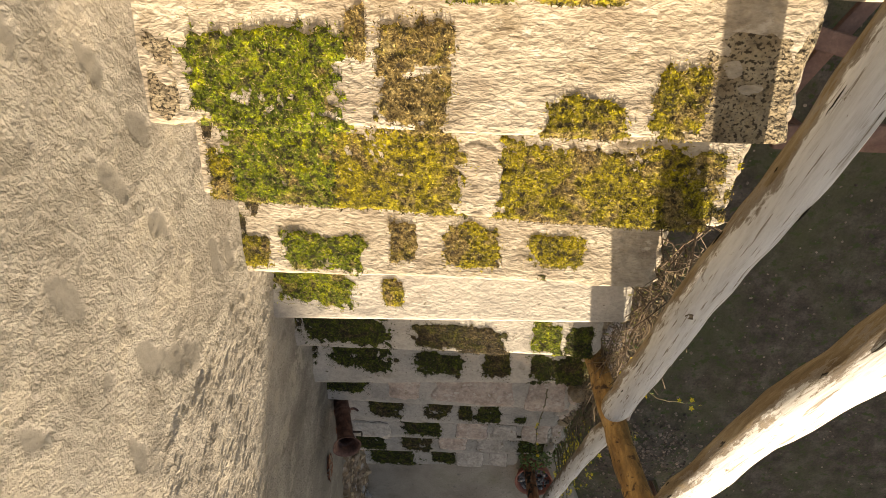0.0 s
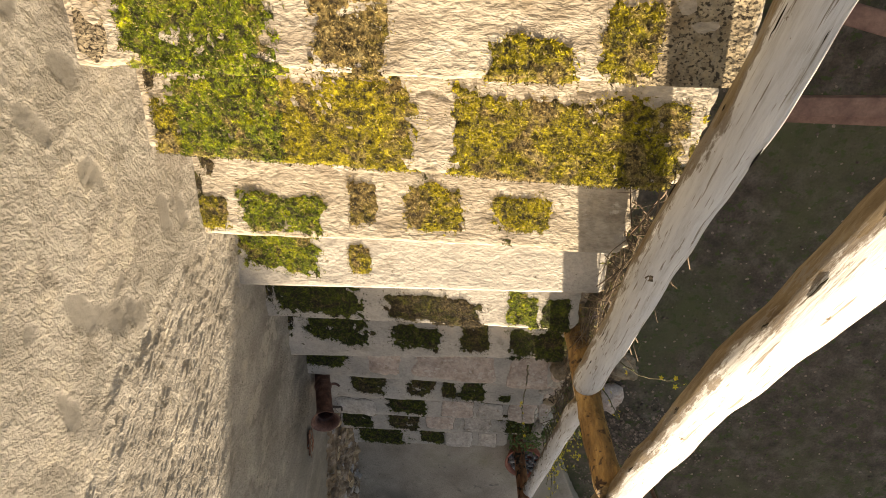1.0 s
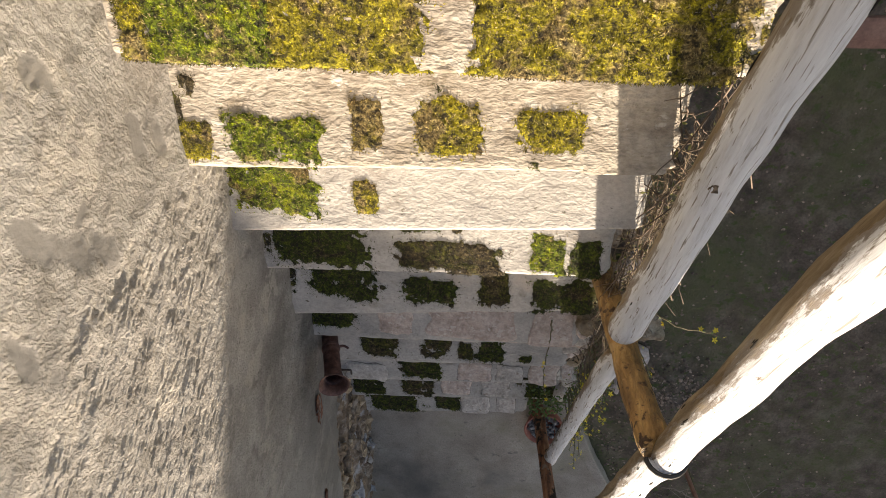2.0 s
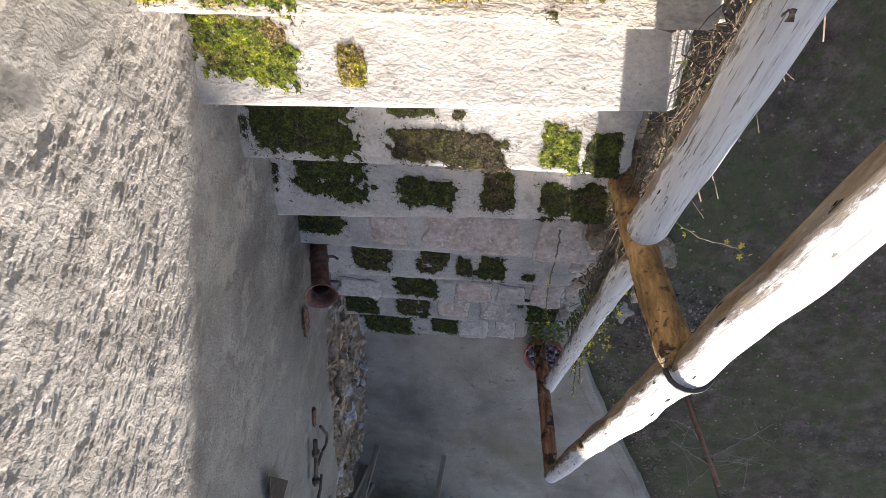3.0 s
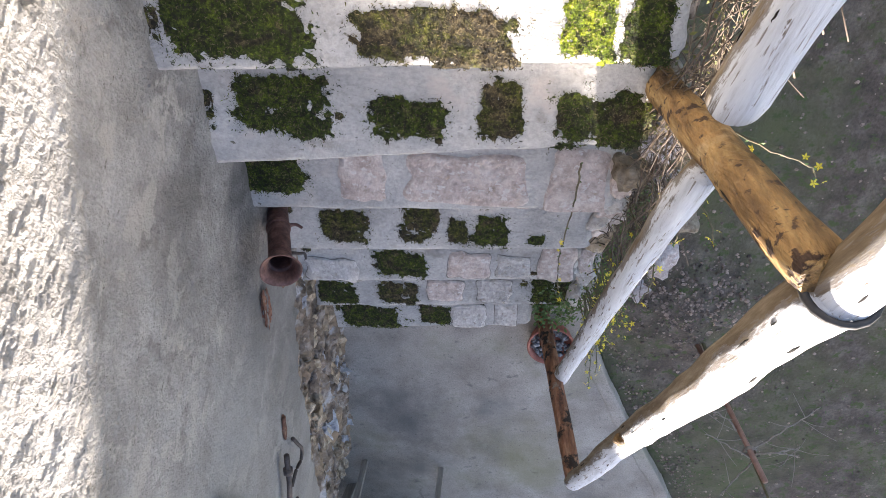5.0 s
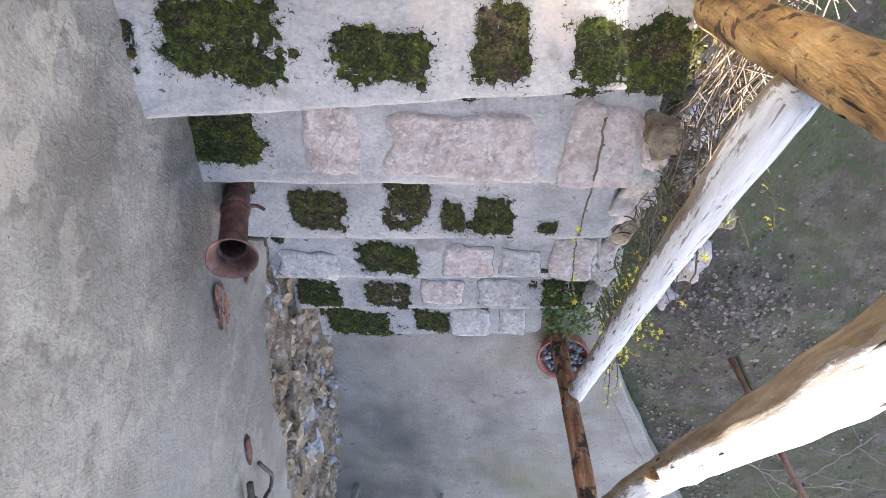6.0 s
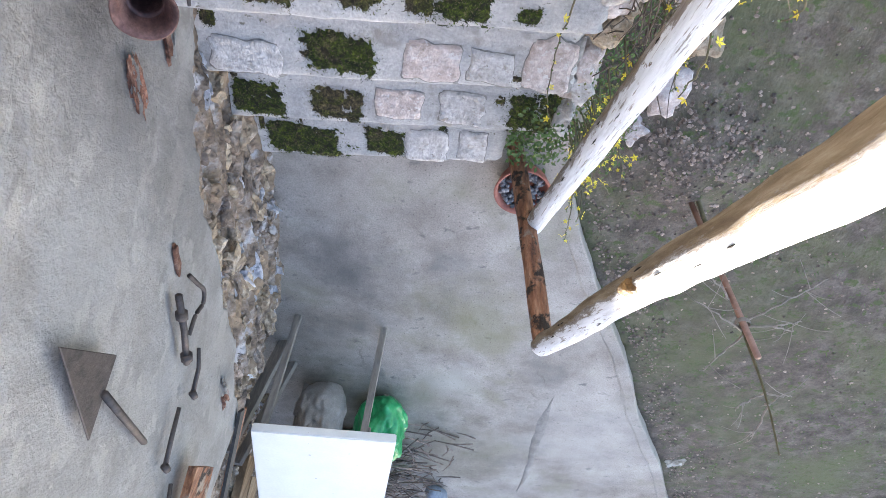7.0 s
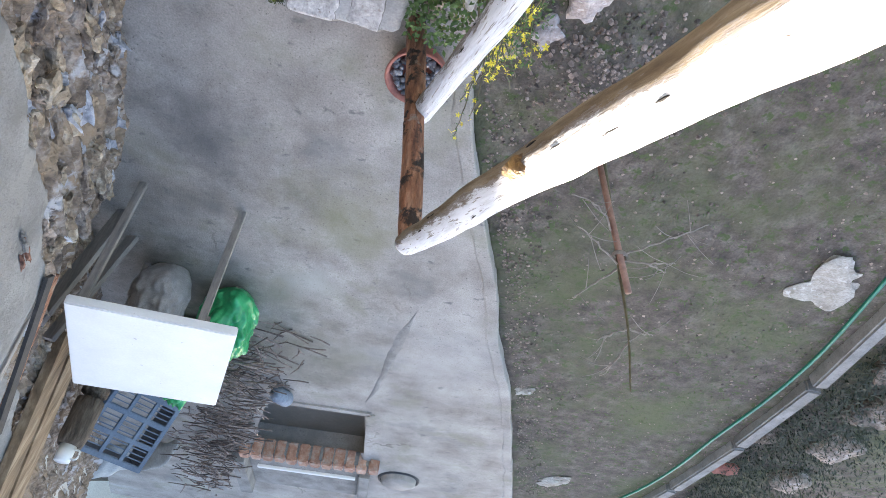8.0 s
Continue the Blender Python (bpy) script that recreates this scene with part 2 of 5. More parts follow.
def moss_material(name, green, dry, share):
    """Living tips and dry stems in patches, shade painted into the gaps; every tuft varies."""
    m, nt, bs = nodes_of(name)
    geo = nt.nodes.new("ShaderNodeNewGeometry")
    co = geo.outputs["Position"]
    f = noise_node(nt, co, 30, 6, 0.7)
    live = ramp(nt, f, [(0.34, green[0]), (0.5, green[1]), (0.68, green[2])])
    dead = ramp(nt, f, [(0.34, dry[0]), (0.5, dry[1]), (0.68, dry[2])])
    where = noise_node(nt, co, 13, 5, 0.65, (1, 1, 1), 0.5)
    col = mix(nt, ramp(nt, where, [(share - 0.05, grey(0)), (share + 0.06, grey(1))]), live, dead)
    # strong grain in the colour, partly for the shade between tips
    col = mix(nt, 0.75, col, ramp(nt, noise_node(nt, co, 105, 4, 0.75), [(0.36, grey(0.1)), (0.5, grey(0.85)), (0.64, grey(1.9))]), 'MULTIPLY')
    isl = geo.outputs["Random Per Island"]
    at = nt.nodes.new("ShaderNodeAttribute")
    at.attribute_name = "thread"
    thread = at.outputs["Fac"]
    worn = mix(nt, ramp(nt, isl, [(0.8, grey(0)), (0.83, grey(0.85))]), col, dry[2])
    worn = mix(nt, 1.0, worn, ramp(nt, isl, [(0, grey(0.3)), (0.8, grey(2.0)), (0.84, grey(0.8)), (1, grey(1.5))]), 'MULTIPLY')
    col = mix(nt, thread, col, worn)
    # near-black noise stands for the shade down between tufts
    gap_shade = noise_node(nt, co, 55, 4, 0.65)
    col = mix(nt, ramp(nt, gap_shade, [(0.38, grey(0.85)), (0.47, grey(0))]), col, (0.012, 0.011, 0.006))
    nt.links.new(col, bs.inputs["Base Color"])
    bs.inputs["Roughness"].default_value = 0.95
    bp = nt.nodes.new("ShaderNodeBump")
    bp.inputs["Strength"].default_value = 1.0
    bp.inputs["Distance"].default_value = 0.01
    nt.links.new(noise_node(nt, co, 120, 4, 0.7), bp.inputs["Height"])
    nt.links.new(bp.outputs[0], bs.inputs["Normal"])
    return m


DRY_PALE = ((0.1, 0.07, 0.03), (0.24, 0.18, 0.07), (0.36, 0.3, 0.14))
DRY_SHADED = ((0.02, 0.015, 0.008), (0.06, 0.045, 0.022), (0.15, 0.12, 0.06))
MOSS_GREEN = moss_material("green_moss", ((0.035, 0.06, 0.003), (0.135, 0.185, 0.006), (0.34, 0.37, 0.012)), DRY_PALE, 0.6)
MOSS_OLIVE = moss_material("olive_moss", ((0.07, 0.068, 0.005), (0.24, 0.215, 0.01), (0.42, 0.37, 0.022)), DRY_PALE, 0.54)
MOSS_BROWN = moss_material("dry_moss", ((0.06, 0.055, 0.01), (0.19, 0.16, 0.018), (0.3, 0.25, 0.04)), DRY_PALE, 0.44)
# lower steps: darker growth, with the shade there put into the colour too
MOSS_SHADED = moss_material("shade_toned_moss", ((0.012, 0.019, 0.002), (0.034, 0.05, 0.003), (0.1, 0.13, 0.008)), DRY_SHADED, 0.6)
MOSS_SHADED_DULL = moss_material("shade_toned_dull_moss", ((0.018, 0.02, 0.004), (0.05, 0.055, 0.008), (0.13, 0.13, 0.02)), DRY_SHADED, 0.5)


def pole_material():
    """Whitewash on a log, worn to bare yellow-brown wood where the attribute 'bare' is high."""
    m, nt, bs = nodes_of("whitewashed_log")
    geo = nt.nodes.new("ShaderNodeNewGeometry")
    co = geo.outputs["Position"]
    tm = nt.nodes.new("ShaderNodeMapping")
    tm.inputs["Rotation"].default_value = (radians(31), 0, 0)
    nt.links.new(co, tm.inputs["Vector"])
    co = tm.outputs[0]
    at = nt.nodes.new("ShaderNodeAttribute")
    at.attribute_name = "bare"
    wear = noise_node(nt, co, 14, 7, 0.75, (2.2, 0.4, 2.2))
    s = nt.nodes.new("ShaderNodeMath")
    s.operation = 'MULTIPLY_ADD'
    nt.links.new(wear, s.inputs[0])
    s.inputs[1].default_value = 0.9
    nt.links.new(at.outputs["Fac"], s.inputs[2])
    fac = ramp(nt, s.outputs[0], [(0.8, grey(0)), (0.9, grey(1))])
    wood = ramp(nt, noise_node(nt, co, 14, 6, 0.7, (2.5, 0.35, 2.5)), [(0.3, (0.085, 0.058, 0.033)), (0.45, (0.16, 0.12, 0.075)), (0.58, (0.24, 0.195, 0.135)), (0.72, (0.33, 0.3, 0.25))])
    white = ramp(nt, noise_node(nt, co, 22, 7, 0.75, (2.8, 0.22, 2.8)), [(0.26, (0.24, 0.22, 0.2)), (0.36, (0.5, 0.52, 0.56)), (0.5, (0.64, 0.67, 0.73)), (0.7, (0.74, 0.77, 0.82))])
    flecks = noise_node(nt, co, 75, 4, 0.65, (1.3, 0.6, 1.3))
    white = mix(nt, ramp(nt, flecks, [(0.685, grey(0)), (0.715, grey(0.85))]), white, (0.17, 0.14, 0.12))
    grain = noise_node(nt, co, 60, 3, 0.6, (3.0, 0.12, 3.0))
    white = mix(nt, ramp(nt, grain, [(0.34, grey(0.9)), (0.41, grey(0))]), white, (0.2, 0.18, 0.165))
    white = mix(nt, ramp(nt, noise_node(nt, co, 26, 6, 0.7, (1.8, 0.45, 1.8)), [(0.66, grey(0)), (0.69, grey(1))]), white, (0.15, 0.115, 0.09))
    edge = ramp(nt, s.outputs[0], [(0.76, grey(0)), (0.81, grey(0.75)), (0.85, grey(0.75)), (0.9, grey(0))])
    nt.links.new(mix(nt, edge, mix(nt, fac, white, wood), (0.12, 0.09, 0.065)), bs.inputs["Base Color"])
    bs.inputs["Roughness"].default_value = 0.8
    bp = nt.nodes.new("ShaderNodeBump")
    bp.inputs["Strength"].default_value = 0.6
    bp.inputs["Distance"].default_value = 0.014
    nt.links.new(noise_node(nt, co, 40, 7, 0.75, (2.8, 0.18, 2.8)), bp.inputs["Height"])
    nt.links.new(bp.outputs[0], bs.inputs["Normal"])
    return m


LOG = pole_material()

# ---- mesh helpers ----
rng = random.Random(7)


def lattice(ix, iy, seed):
    h = (ix.astype(np.int64) * 374761393 + iy.astype(np.int64) * 668265263 + seed * 974711) & 0x7FFFFFFF
    h = ((h ^ (h >> 13)) * 1274126177) & 0x7FFFFFFF
    return ((h ^ (h >> 16)) & 0xFFFF) / 65535.0


def vnoise(x, y, seed=0):
    """Smooth value noise, 0 to 1, on arrays."""
    x0, y0 = np.floor(x), np.floor(y)
    fx, fy = x - x0, y - y0
    fx, fy = fx * fx * (3 - 2 * fx), fy * fy * (3 - 2 * fy)
    a, b = lattice(x0, y0, seed), lattice(x0 + 1, y0, seed)
    c, d = lattice(x0, y0 + 1, seed), lattice(x0 + 1, y0 + 1, seed)
    return (a * (1 - fx) + b * fx) * (1 - fy) + (c * (1 - fx) + d * fx) * fy


def fbm(x, y, seed=0, octaves=4):
    total, amp = 0.0, 0.5
    for o in range(octaves):
        total = total + amp * vnoise(x * 2 ** o, y * 2 ** o, seed + o)
        amp *= 0.5
    return total


def mesh_of(name, verts, faces, material, smooth=True):
    me = bpy.data.meshes.new(name)
    me.from_pydata([tuple(v) for v in verts], [], faces)
    me.materials.append(material)
    if smooth:
        me.polygons.foreach_set("use_smooth", [True] * len(me.polygons))
    me.update()
    return me


def obj(name, me, parent=None, label="", category="", group="", kind=""):
    ob = new(name, me)
    if parent is not None:
        ob.parent = parent
    return tagged(ob, label, category, group, kind)


def empty(name, label="", category="", group="", kind=""):
    return tagged(new(name), label, category, group, kind)


def part(name, bm, material, parent=None, label="", smooth=False):
    me = bpy.data.meshes.new(name)
    bm.to_mesh(me)
    bm.free()
    me.materials.append(material)
    if smooth:
        me.polygons.foreach_set("use_smooth", [True] * len(me.polygons))
    return obj(name, me, parent, label)


def grid_faces(nu, nv):
    f = []
    for i in range(nu - 1):
        for j in range(nv - 1):
            a = i * nv + j
            f.append((a, a + 1, a + nv + 1, a + nv))
    return f


def box_bm(size, at=(0, 0, 0), rot=(0, 0, 0), bevel=0.0, bm=None):
    """A box with bevelled edges, its centre at 'at'."""
    one = bmesh.new()
    bmesh.ops.create_cube(one, size=1)
    bmesh.ops.scale(one, vec=size, verts=one.verts)
    if bevel:
        bmesh.ops.bevel(one, geom=one.edges[:], offset=bevel, segments=2, affect='EDGES')
    bmesh.ops.transform(one, matrix=pose(*at, *rot), verts=one.verts)
    if bm is None:
        return one
    me = bpy.data.meshes.new("tmp")
    one.to_mesh(me)
    one.free()
    bm.from_mesh(me)
    bpy.data.meshes.remove(me)
    return bm


def frame_axes(d):
    d = d.normalized()
    side = d.cross(Vector((0, 0, 1)))
    if side.length < 0.05:
        side = d.cross(Vector((1, 0, 0)))
    side.normalize()
    return d, side, side.cross(d)


def tube(points, radii, sides=6, wobble=0.0, seed=0, cap=True):
    """Vertices and faces of a tube along points."""
    vs, fs = [], []
    n = len(points)
    pts = [Vector(p) for p in points]
    for i, p in enumerate(pts):
        d = pts[min(n - 1, i + 1)] - pts[max(0, i - 1)]
        d, s, u = frame_axes(d)
        for k in range(sides):
            a = 2 * math.pi * k / sides
            r = radii[i]
            if wobble:
                r *= 1 + wobble * noise.noise(Vector((p.x * 9 + 1.3 * math.cos(a) + seed * 3.1, p.y * 9 + 1.3 * math.sin(a), p.z * 9)))
            vs.append(p + s * (r * math.cos(a)) + u * (r * math.sin(a)))
    for i in range(n - 1):
        for k in range(sides):
            k2 = (k + 1) % sides
            fs.append((i * sides + k, i * sides + k2, (i + 1) * sides + k2, (i + 1) * sides + k))
    if cap:
        fs.append(tuple(range(sides - 1, -1, -1)))
        fs.append(tuple((n - 1) * sides + k for k in range(sides)))
    return vs, fs


class Pile:
    """Gathers many small pieces into one mesh."""

    def __init__(self):
        self.v, self.f = [], []

    def add(self, vs, fs):
        b = len(self.v)
        self.v += [tuple(v) for v in vs]
        self.f += [tuple(b + i for i in q) for q in fs]

    def mesh(self, name, material, smooth=True):
        return mesh_of(name, self.v, self.f, material, smooth)


def rock_mesh(name, size, seed, material, cuts=3, rough=0.25):
    """An angular stone about 'size' across, its base at z = 0."""
    bm = bmesh.new()
    bmesh.ops.create_icosphere(bm, subdivisions=cuts, radius=0.5)
    for v in bm.verts:
        c = v.co.copy()
        c = Vector([math.copysign(abs(q * 2) ** 0.6 / 2, q) for q in c])
        k = 1 + rough * noise.noise(c * 2.3 + Vector((seed * 1.7, seed * 0.6, 3))) + 0.35 * rough * noise.noise(c * 6 + Vector((seed, 0, 0)))
        v.co = Vector((c.x * size[0] * k, c.y * size[1] * k, (c.z * k + 0.45) * size[2]))
    me = bpy.data.meshes.new(name)
    bm.to_mesh(me)
    bm.free()
    me.materials.append(material)
    me.polygons.foreach_set("use_smooth", [True] * len(me.polygons))
    return me

# ---- setting ----
WALL_X = 0.56


def wall_edge(y):
    """Height below which the plaster has fallen off the wall."""
    e = np.interp(y, [2.2, 2.55, 2.8, 3.4, 3.9, 4.3, 5.2, 6.2], [0.2, 0.62, 0.75, 0.72, 0.7, 0.82, 1.0, 1.1])
    return e + 0.22 * (fbm(y * 5, y * 0 + 3, 5, 4) - 0.47)


# where the trowel lay flat and left smooth prints
PRINTS = [(0.92, 1.89), (1.04, 2.17), (1.16, 2.36), (0.71, 2.13), (0.88, 2.6), (0.97, 2.26), (0.94, 1.81), (0.5, 2.13), (0.56, 2.26), (0.35, 2.25), (1.08, 2.09), (1.27, 2.29),
          (0.7, 2.45), (0.25, 2.45), (0.15, 2.2), (1.45, 1.95), (0.42, 2.0)]


def make_wall():
    ys = np.concatenate([np.linspace(-2.5, -0.22, 26), np.arange(-0.21, 4.3, 0.0065), np.linspace(4.31, 9.0, 180)])
    zs = np.concatenate([np.linspace(-0.3, 0.0, 6), np.arange(0.02, 3.0, 0.0065), np.linspace(3.01, 4.6, 30)])
    Y, Z = np.meshgrid(ys, zs, indexing="ij")
    # trowelled sweeps: stretched noise, turned by forty degrees
    a = Y * 0.77 + Z * 0.64
    b = -Y * 0.64 + Z * 0.77
    wa = a + 0.05 * (fbm(Y * 8, Z * 8, 13, 3) - 0.45)
    wb = b + 0.035 * (fbm(Y * 11, Z * 11, 17, 3) - 0.45)
    sweep = fbm(a * 4, b * 13, 11, 4)
    line = np.interp(Z, [1.5, 1.84, 2.18, 2.37, 2.49, 3.0], [0.98, 1.05, 1.1, 1.26, 1.36, 1.7]) + 0.12 * (fbm(Z * 6, Y * 0 + 1, 31) - 0.47)
    rough = np.clip((Y - line) * 16, 0, 1) * np.clip((3.0 - Y + 0.6 * (Z - 1.2)) / 1.2, 0.12, 1)
    crumbs = fbm(wa * 40, wb * 80, 51, 3)
    # smooth lens-shaped trowel prints, their rims pushed up
    lens = 0.9 * (fbm(wa * 8, wb * 19, 23, 2) - 0.06)
    for k, (py, pz) in enumerate(PRINTS):
        r = random.Random(k)
        ang = radians(r.uniform(-50, -10))
        u = (Y - py) * math.cos(ang) + (Z - pz) * math.sin(ang)
        v = (Z - pz) * math.cos(ang) - (Y - py) * math.sin(ang)
        d = np.sqrt((u / r.uniform(0.05, 0.085)) ** 2 + (v / r.uniform(0.022, 0.04)) ** 2) + 1.1 * (fbm(wa * 16, wb * 30, 25, 3) - 0.45)
        lens = np.maximum(lens, 0.62 - 0.12 * d)
    flat = np.clip((lens - 0.5) * 30, 0, 1) * (1 - 0.6 * rough)
    rim = np.exp(-((lens - 0.485) / 0.016) ** 2)
    h = 0.0045 * sweep - 0.0007 * flat + 0.0012 * crumbs * (1 - flat) + 0.0007 * rim * (1 - rough)
    # torn flakes lying over one another along the trowel's way
    plates = fbm(wa * 9, wb * 27, 61, 5) * 8
    terrace = np.floor(plates) + np.clip((plates - np.floor(plates)) * 5 - 2.0, 0, 1)
    patchy = np.clip(1.7 * fbm(wa * 4, wb * 7, 67, 3) - 0.2, 0.5, 1.2)
    chips = np.abs(2 * vnoise(wa * 26, wb * 75, 41) - 1)
    h = h + rough * patchy * (0.003 * (terrace - 3.6) + 0.006 * (crumbs - 0.4) + 0.0035 * chips)
    h = h + (1 - rough) * 0.0011 * np.clip((plates - 4.5) * 4, 0, 1)
    ridge = np.exp(-((Y - line) / 0.035) ** 2) * 0.003 * (Z > 1.5)
    h = h + ridge + 0.01 * fbm(Y * 1.3, Z * 1.3, 71, 2)
    gone = np.clip((wall_edge(Y) - Z) / 0.03, 0, 1) * (Y > 2.25)
    h = h * (1 - gone) + gone * (-0.085 + 0.1 * fbm(Y * 3.5, Z * 15, 81, 5) + 0.008 * np.floor(9 * fbm(Y * 5, Z * 21, 87, 4)) - 0.02 + 0.02 * np.abs(2 * vnoise(Y * 12, Z * 40, 85) - 1))
    X = WALL_X + 0.016 - h + 0.2 * np.clip((Y - 4.4) / 0.7, 0, 1) + 0.14 * np.clip((Y - 5.9) / 0.6, 0, 1)
    nu, nv = len(ys), len(zs)
    verts = np.stack([X, Y, Z], -1).reshape(-1, 3)
    verts = verts.tolist()
    faces = grid_faces(nu, nv)
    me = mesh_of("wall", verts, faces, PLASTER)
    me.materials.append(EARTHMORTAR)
    # trowel prints, plus a darker tone past y 1.9 painting the wall's shade
    at = me.attributes.new("pressed_shade", 'FLOAT', 'POINT')
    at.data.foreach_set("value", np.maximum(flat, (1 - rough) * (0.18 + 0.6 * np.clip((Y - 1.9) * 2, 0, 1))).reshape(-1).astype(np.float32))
    g = gone.reshape(nu, nv)
    idx = (g[:-1, :-1] > 0.5).astype(int).reshape(-1)
    me.polygons.foreach_set("material_index", idx.tolist())
    # crumbly stucco keeps its facets
    me.polygons.foreach_set("use_smooth", (rough[:-1, :-1] < 0.5).reshape(-1).tolist())
    w = obj("wall_house", me, label="cement-plastered house wall, raking trowel marks, crumbling at its foot", category="wall", kind="structure")
    # core raised to 7 m, out of view, to cut the sky's light
    core = part("core", box_bm((0.4, 11.5, 7.3), (WALL_X + 0.6, 3.25, 3.35)), RENDERED, w)
    return w


wall = make_wall()
for s in range(210):
    r = random.Random(900 + s)
    y = 2.45 + 3.2 * r.random() ** 1.3
    top = float(wall_edge(np.array([y]))[0])
    z = r.uniform(-0.02, max(0.05, top - 0.05))
    if y < 3.36 and z < 0.19 * (1 + math.floor((3.38 - y) / 0.2855)):
        continue
    d = (r.uniform(0.05, 0.1), r.uniform(0.05, 0.19), r.uniform(0.03, 0.085))
    st = obj("stone", rock_mesh("stone", d, s, (TANSTONE, RUBBLE, BLUESTONE, EARTHMORTAR, TANSTONE)[s % 5], 3, 0.9), wall)
    st.data.polygons.foreach_set("use_smooth", [False] * len(st.data.polygons))
    st.matrix_basis = pose(WALL_X + 0.055 + r.uniform(-0.012, 0.02) + 0.2 * max(0, min(1, (y - 4.4) / 0.7)), y, z, r.uniform(-25, 25), r.uniform(-15, 15), r.uniform(-15, 15))

# paved yard, a sheet with a skewed edge, and the garden beyond
EDGE = [(-0.78, 2.6), (-0.8, 3.5), (-0.9, 3.75), (-1.05, 4.05), (-1.45, 4.75), (-1.7, 5.3), (-2.1, 6.0), (-2.52, 6.9), (-3.3, 8.6), (-4.2, 10.5)]


def edge_x(y):
    return np.interp(y, [p[1] for p in EDGE], [p[0] for p in EDGE])


# outline of the sunken trough
PIT = [(-0.42, 6.99), (-1.21, 6.83), (-1.44, 7.86), (-0.4, 8.08)]


def in_pit(x, y):
    return all((bx - ax) * (y - ay) - (by - ay) * (x - ax) < 0 for (ax, ay), (bx, by) in zip(PIT, PIT[1:] + PIT[:1]))


def make_yard():
    ys = np.arange(2.6, 10.5, 0.04)
    us = np.linspace(0, 1, 70)
    Y, U = np.meshgrid(ys, us, indexing="ij")
    ex = edge_x(Y) + 0.04 * (fbm(Y * 5, Y * 0, 3) - 0.47)
    X = 0.95 + (ex - 0.95) * U
    Z = 0.012 * (fbm(X * 1.5, Y * 1.5, 5) - 0.47) + 0.003 * fbm(X * 12, Y * 12, 6)
    Z = np.where(U > 0.99, -0.16, Z)
    verts = np.stack([X, Y, Z], -1).reshape(-1, 3).tolist()
    faces = [f for f in grid_faces(len(ys), len(us)) if not in_pit(sum(verts[k][0] for k in f) / 4, sum(verts[k][1] for k in f) / 4)]
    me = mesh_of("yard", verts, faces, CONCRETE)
    return obj("pavement_yard", me, label="grey concrete yard with damp and mossy patches, shade painted under the table", category="pavement", kind="structure")


yard = make_yard()


def make_seam():
    """A shallow trowelled ridge where two pours of the yard meet."""
    pts = [(-1.12, 5.2), (-1.115, 5.6), (-1.14, 6.0), (-1.16, 6.35), (-1.14, 6.6)]
    ys = np.linspace(pts[0][1], pts[-1][1], 90)
    vs = []
    for y in ys:
        x = float(np.interp(y, [p[1] for p in pts], [p[0] for p in pts])) + 0.02 * (float(fbm(np.array(y * 9), np.array(2.0), 4)) - 0.47)
        wd = 0.022 + 0.03 * float(vnoise(np.array(y * 4), np.array(7.0), 3))
        wd *= min(1.0, 0.15 + 3 * min(y - ys[0], ys[-1] - y))
        base = 0.012 * (float(fbm(np.array(x * 1.5), np.array(y * 1.5), 5)) - 0.47)
        for dx, dz in ((-wd, -0.004), (-wd * 0.5, 0.004), (0, 0.005), (wd * 0.5, 0.004), (wd, -0.004)):
            vs.append((x + dx, y, base + dz))
    obj("pavement_seam", mesh_of("pavement_seam", vs, [tuple(reversed(f)) for f in grid_faces(len(ys), 5)], KERBSTONE), label="rough dark seam between two pours of concrete", category="pavement", kind="structure")


make_seam()


def make_kerb():
    ys = np.arange(3.35, 10.4, 0.05)
    prof = [(0.0, -0.14), (0.0, 0.002), (0.01, 0.007), (0.075, 0.007), (0.09, 0.002), (0.09, -0.05)]
    vs = []
    for y in ys:
        x = float(edge_x(y)) - 0.012 + 0.02 * (float(fbm(np.array(y * 6.0), np.array(1.0), 9)) - 0.47)
        for k, (dx, z) in enumerate(prof):
            vs.append((x + dx * (1 + 0.3 * noise.noise(Vector((y * 5, k, 0)))), y, z + 0.004 * noise.noise(Vector((y * 11, k, 4)))))
    me = mesh_of("kerb", vs, grid_faces(len(ys), len(prof)), CONCRETE, False)
    obj("kerb_yard", me, label="pale concrete lip along the yard's edge", category="kerb", kind="structure")


make_kerb()


def make_ground():
    xs = np.concatenate([np.linspace(-300, -12, 12), np.arange(-11, 1.5, 0.05), np.linspace(2, 300, 10)])
    ys = np.concatenate([np.linspace(-300, -3, 12), np.arange(-2.5, 11, 0.05), np.linspace(11.5, 300, 12)])
    X, Y = np.meshgrid(xs, ys, indexing="ij")
    Z = -0.1 + 0.05 * (fbm(X * 1.2, Y * 1.2, 15) - 0.47) + 0.02 * (fbm(X * 7, Y * 7, 16) - 0.47)
    Z += 0.07 * np.exp(-(((X + 1.3) / 0.32) ** 2 + ((Y - 3.28) / 0.28) ** 2))
    inside = (X > edge_x(Y) + 0.05) & (Y > 2.7) & (Y < 10.4)
    Z = np.where(inside | (X > 0.4), -0.3, Z)
    verts = np.stack([X, Y, Z], -1).reshape(-1, 3).tolist()
    # faces turned so that they look up
    me = mesh_of("ground", verts, grid_faces(len(xs), len(ys)), SOIL)
    return obj("ground", me, label="dark garden soil with thin patches of green", category="ground", kind="structure")


ground = make_ground()

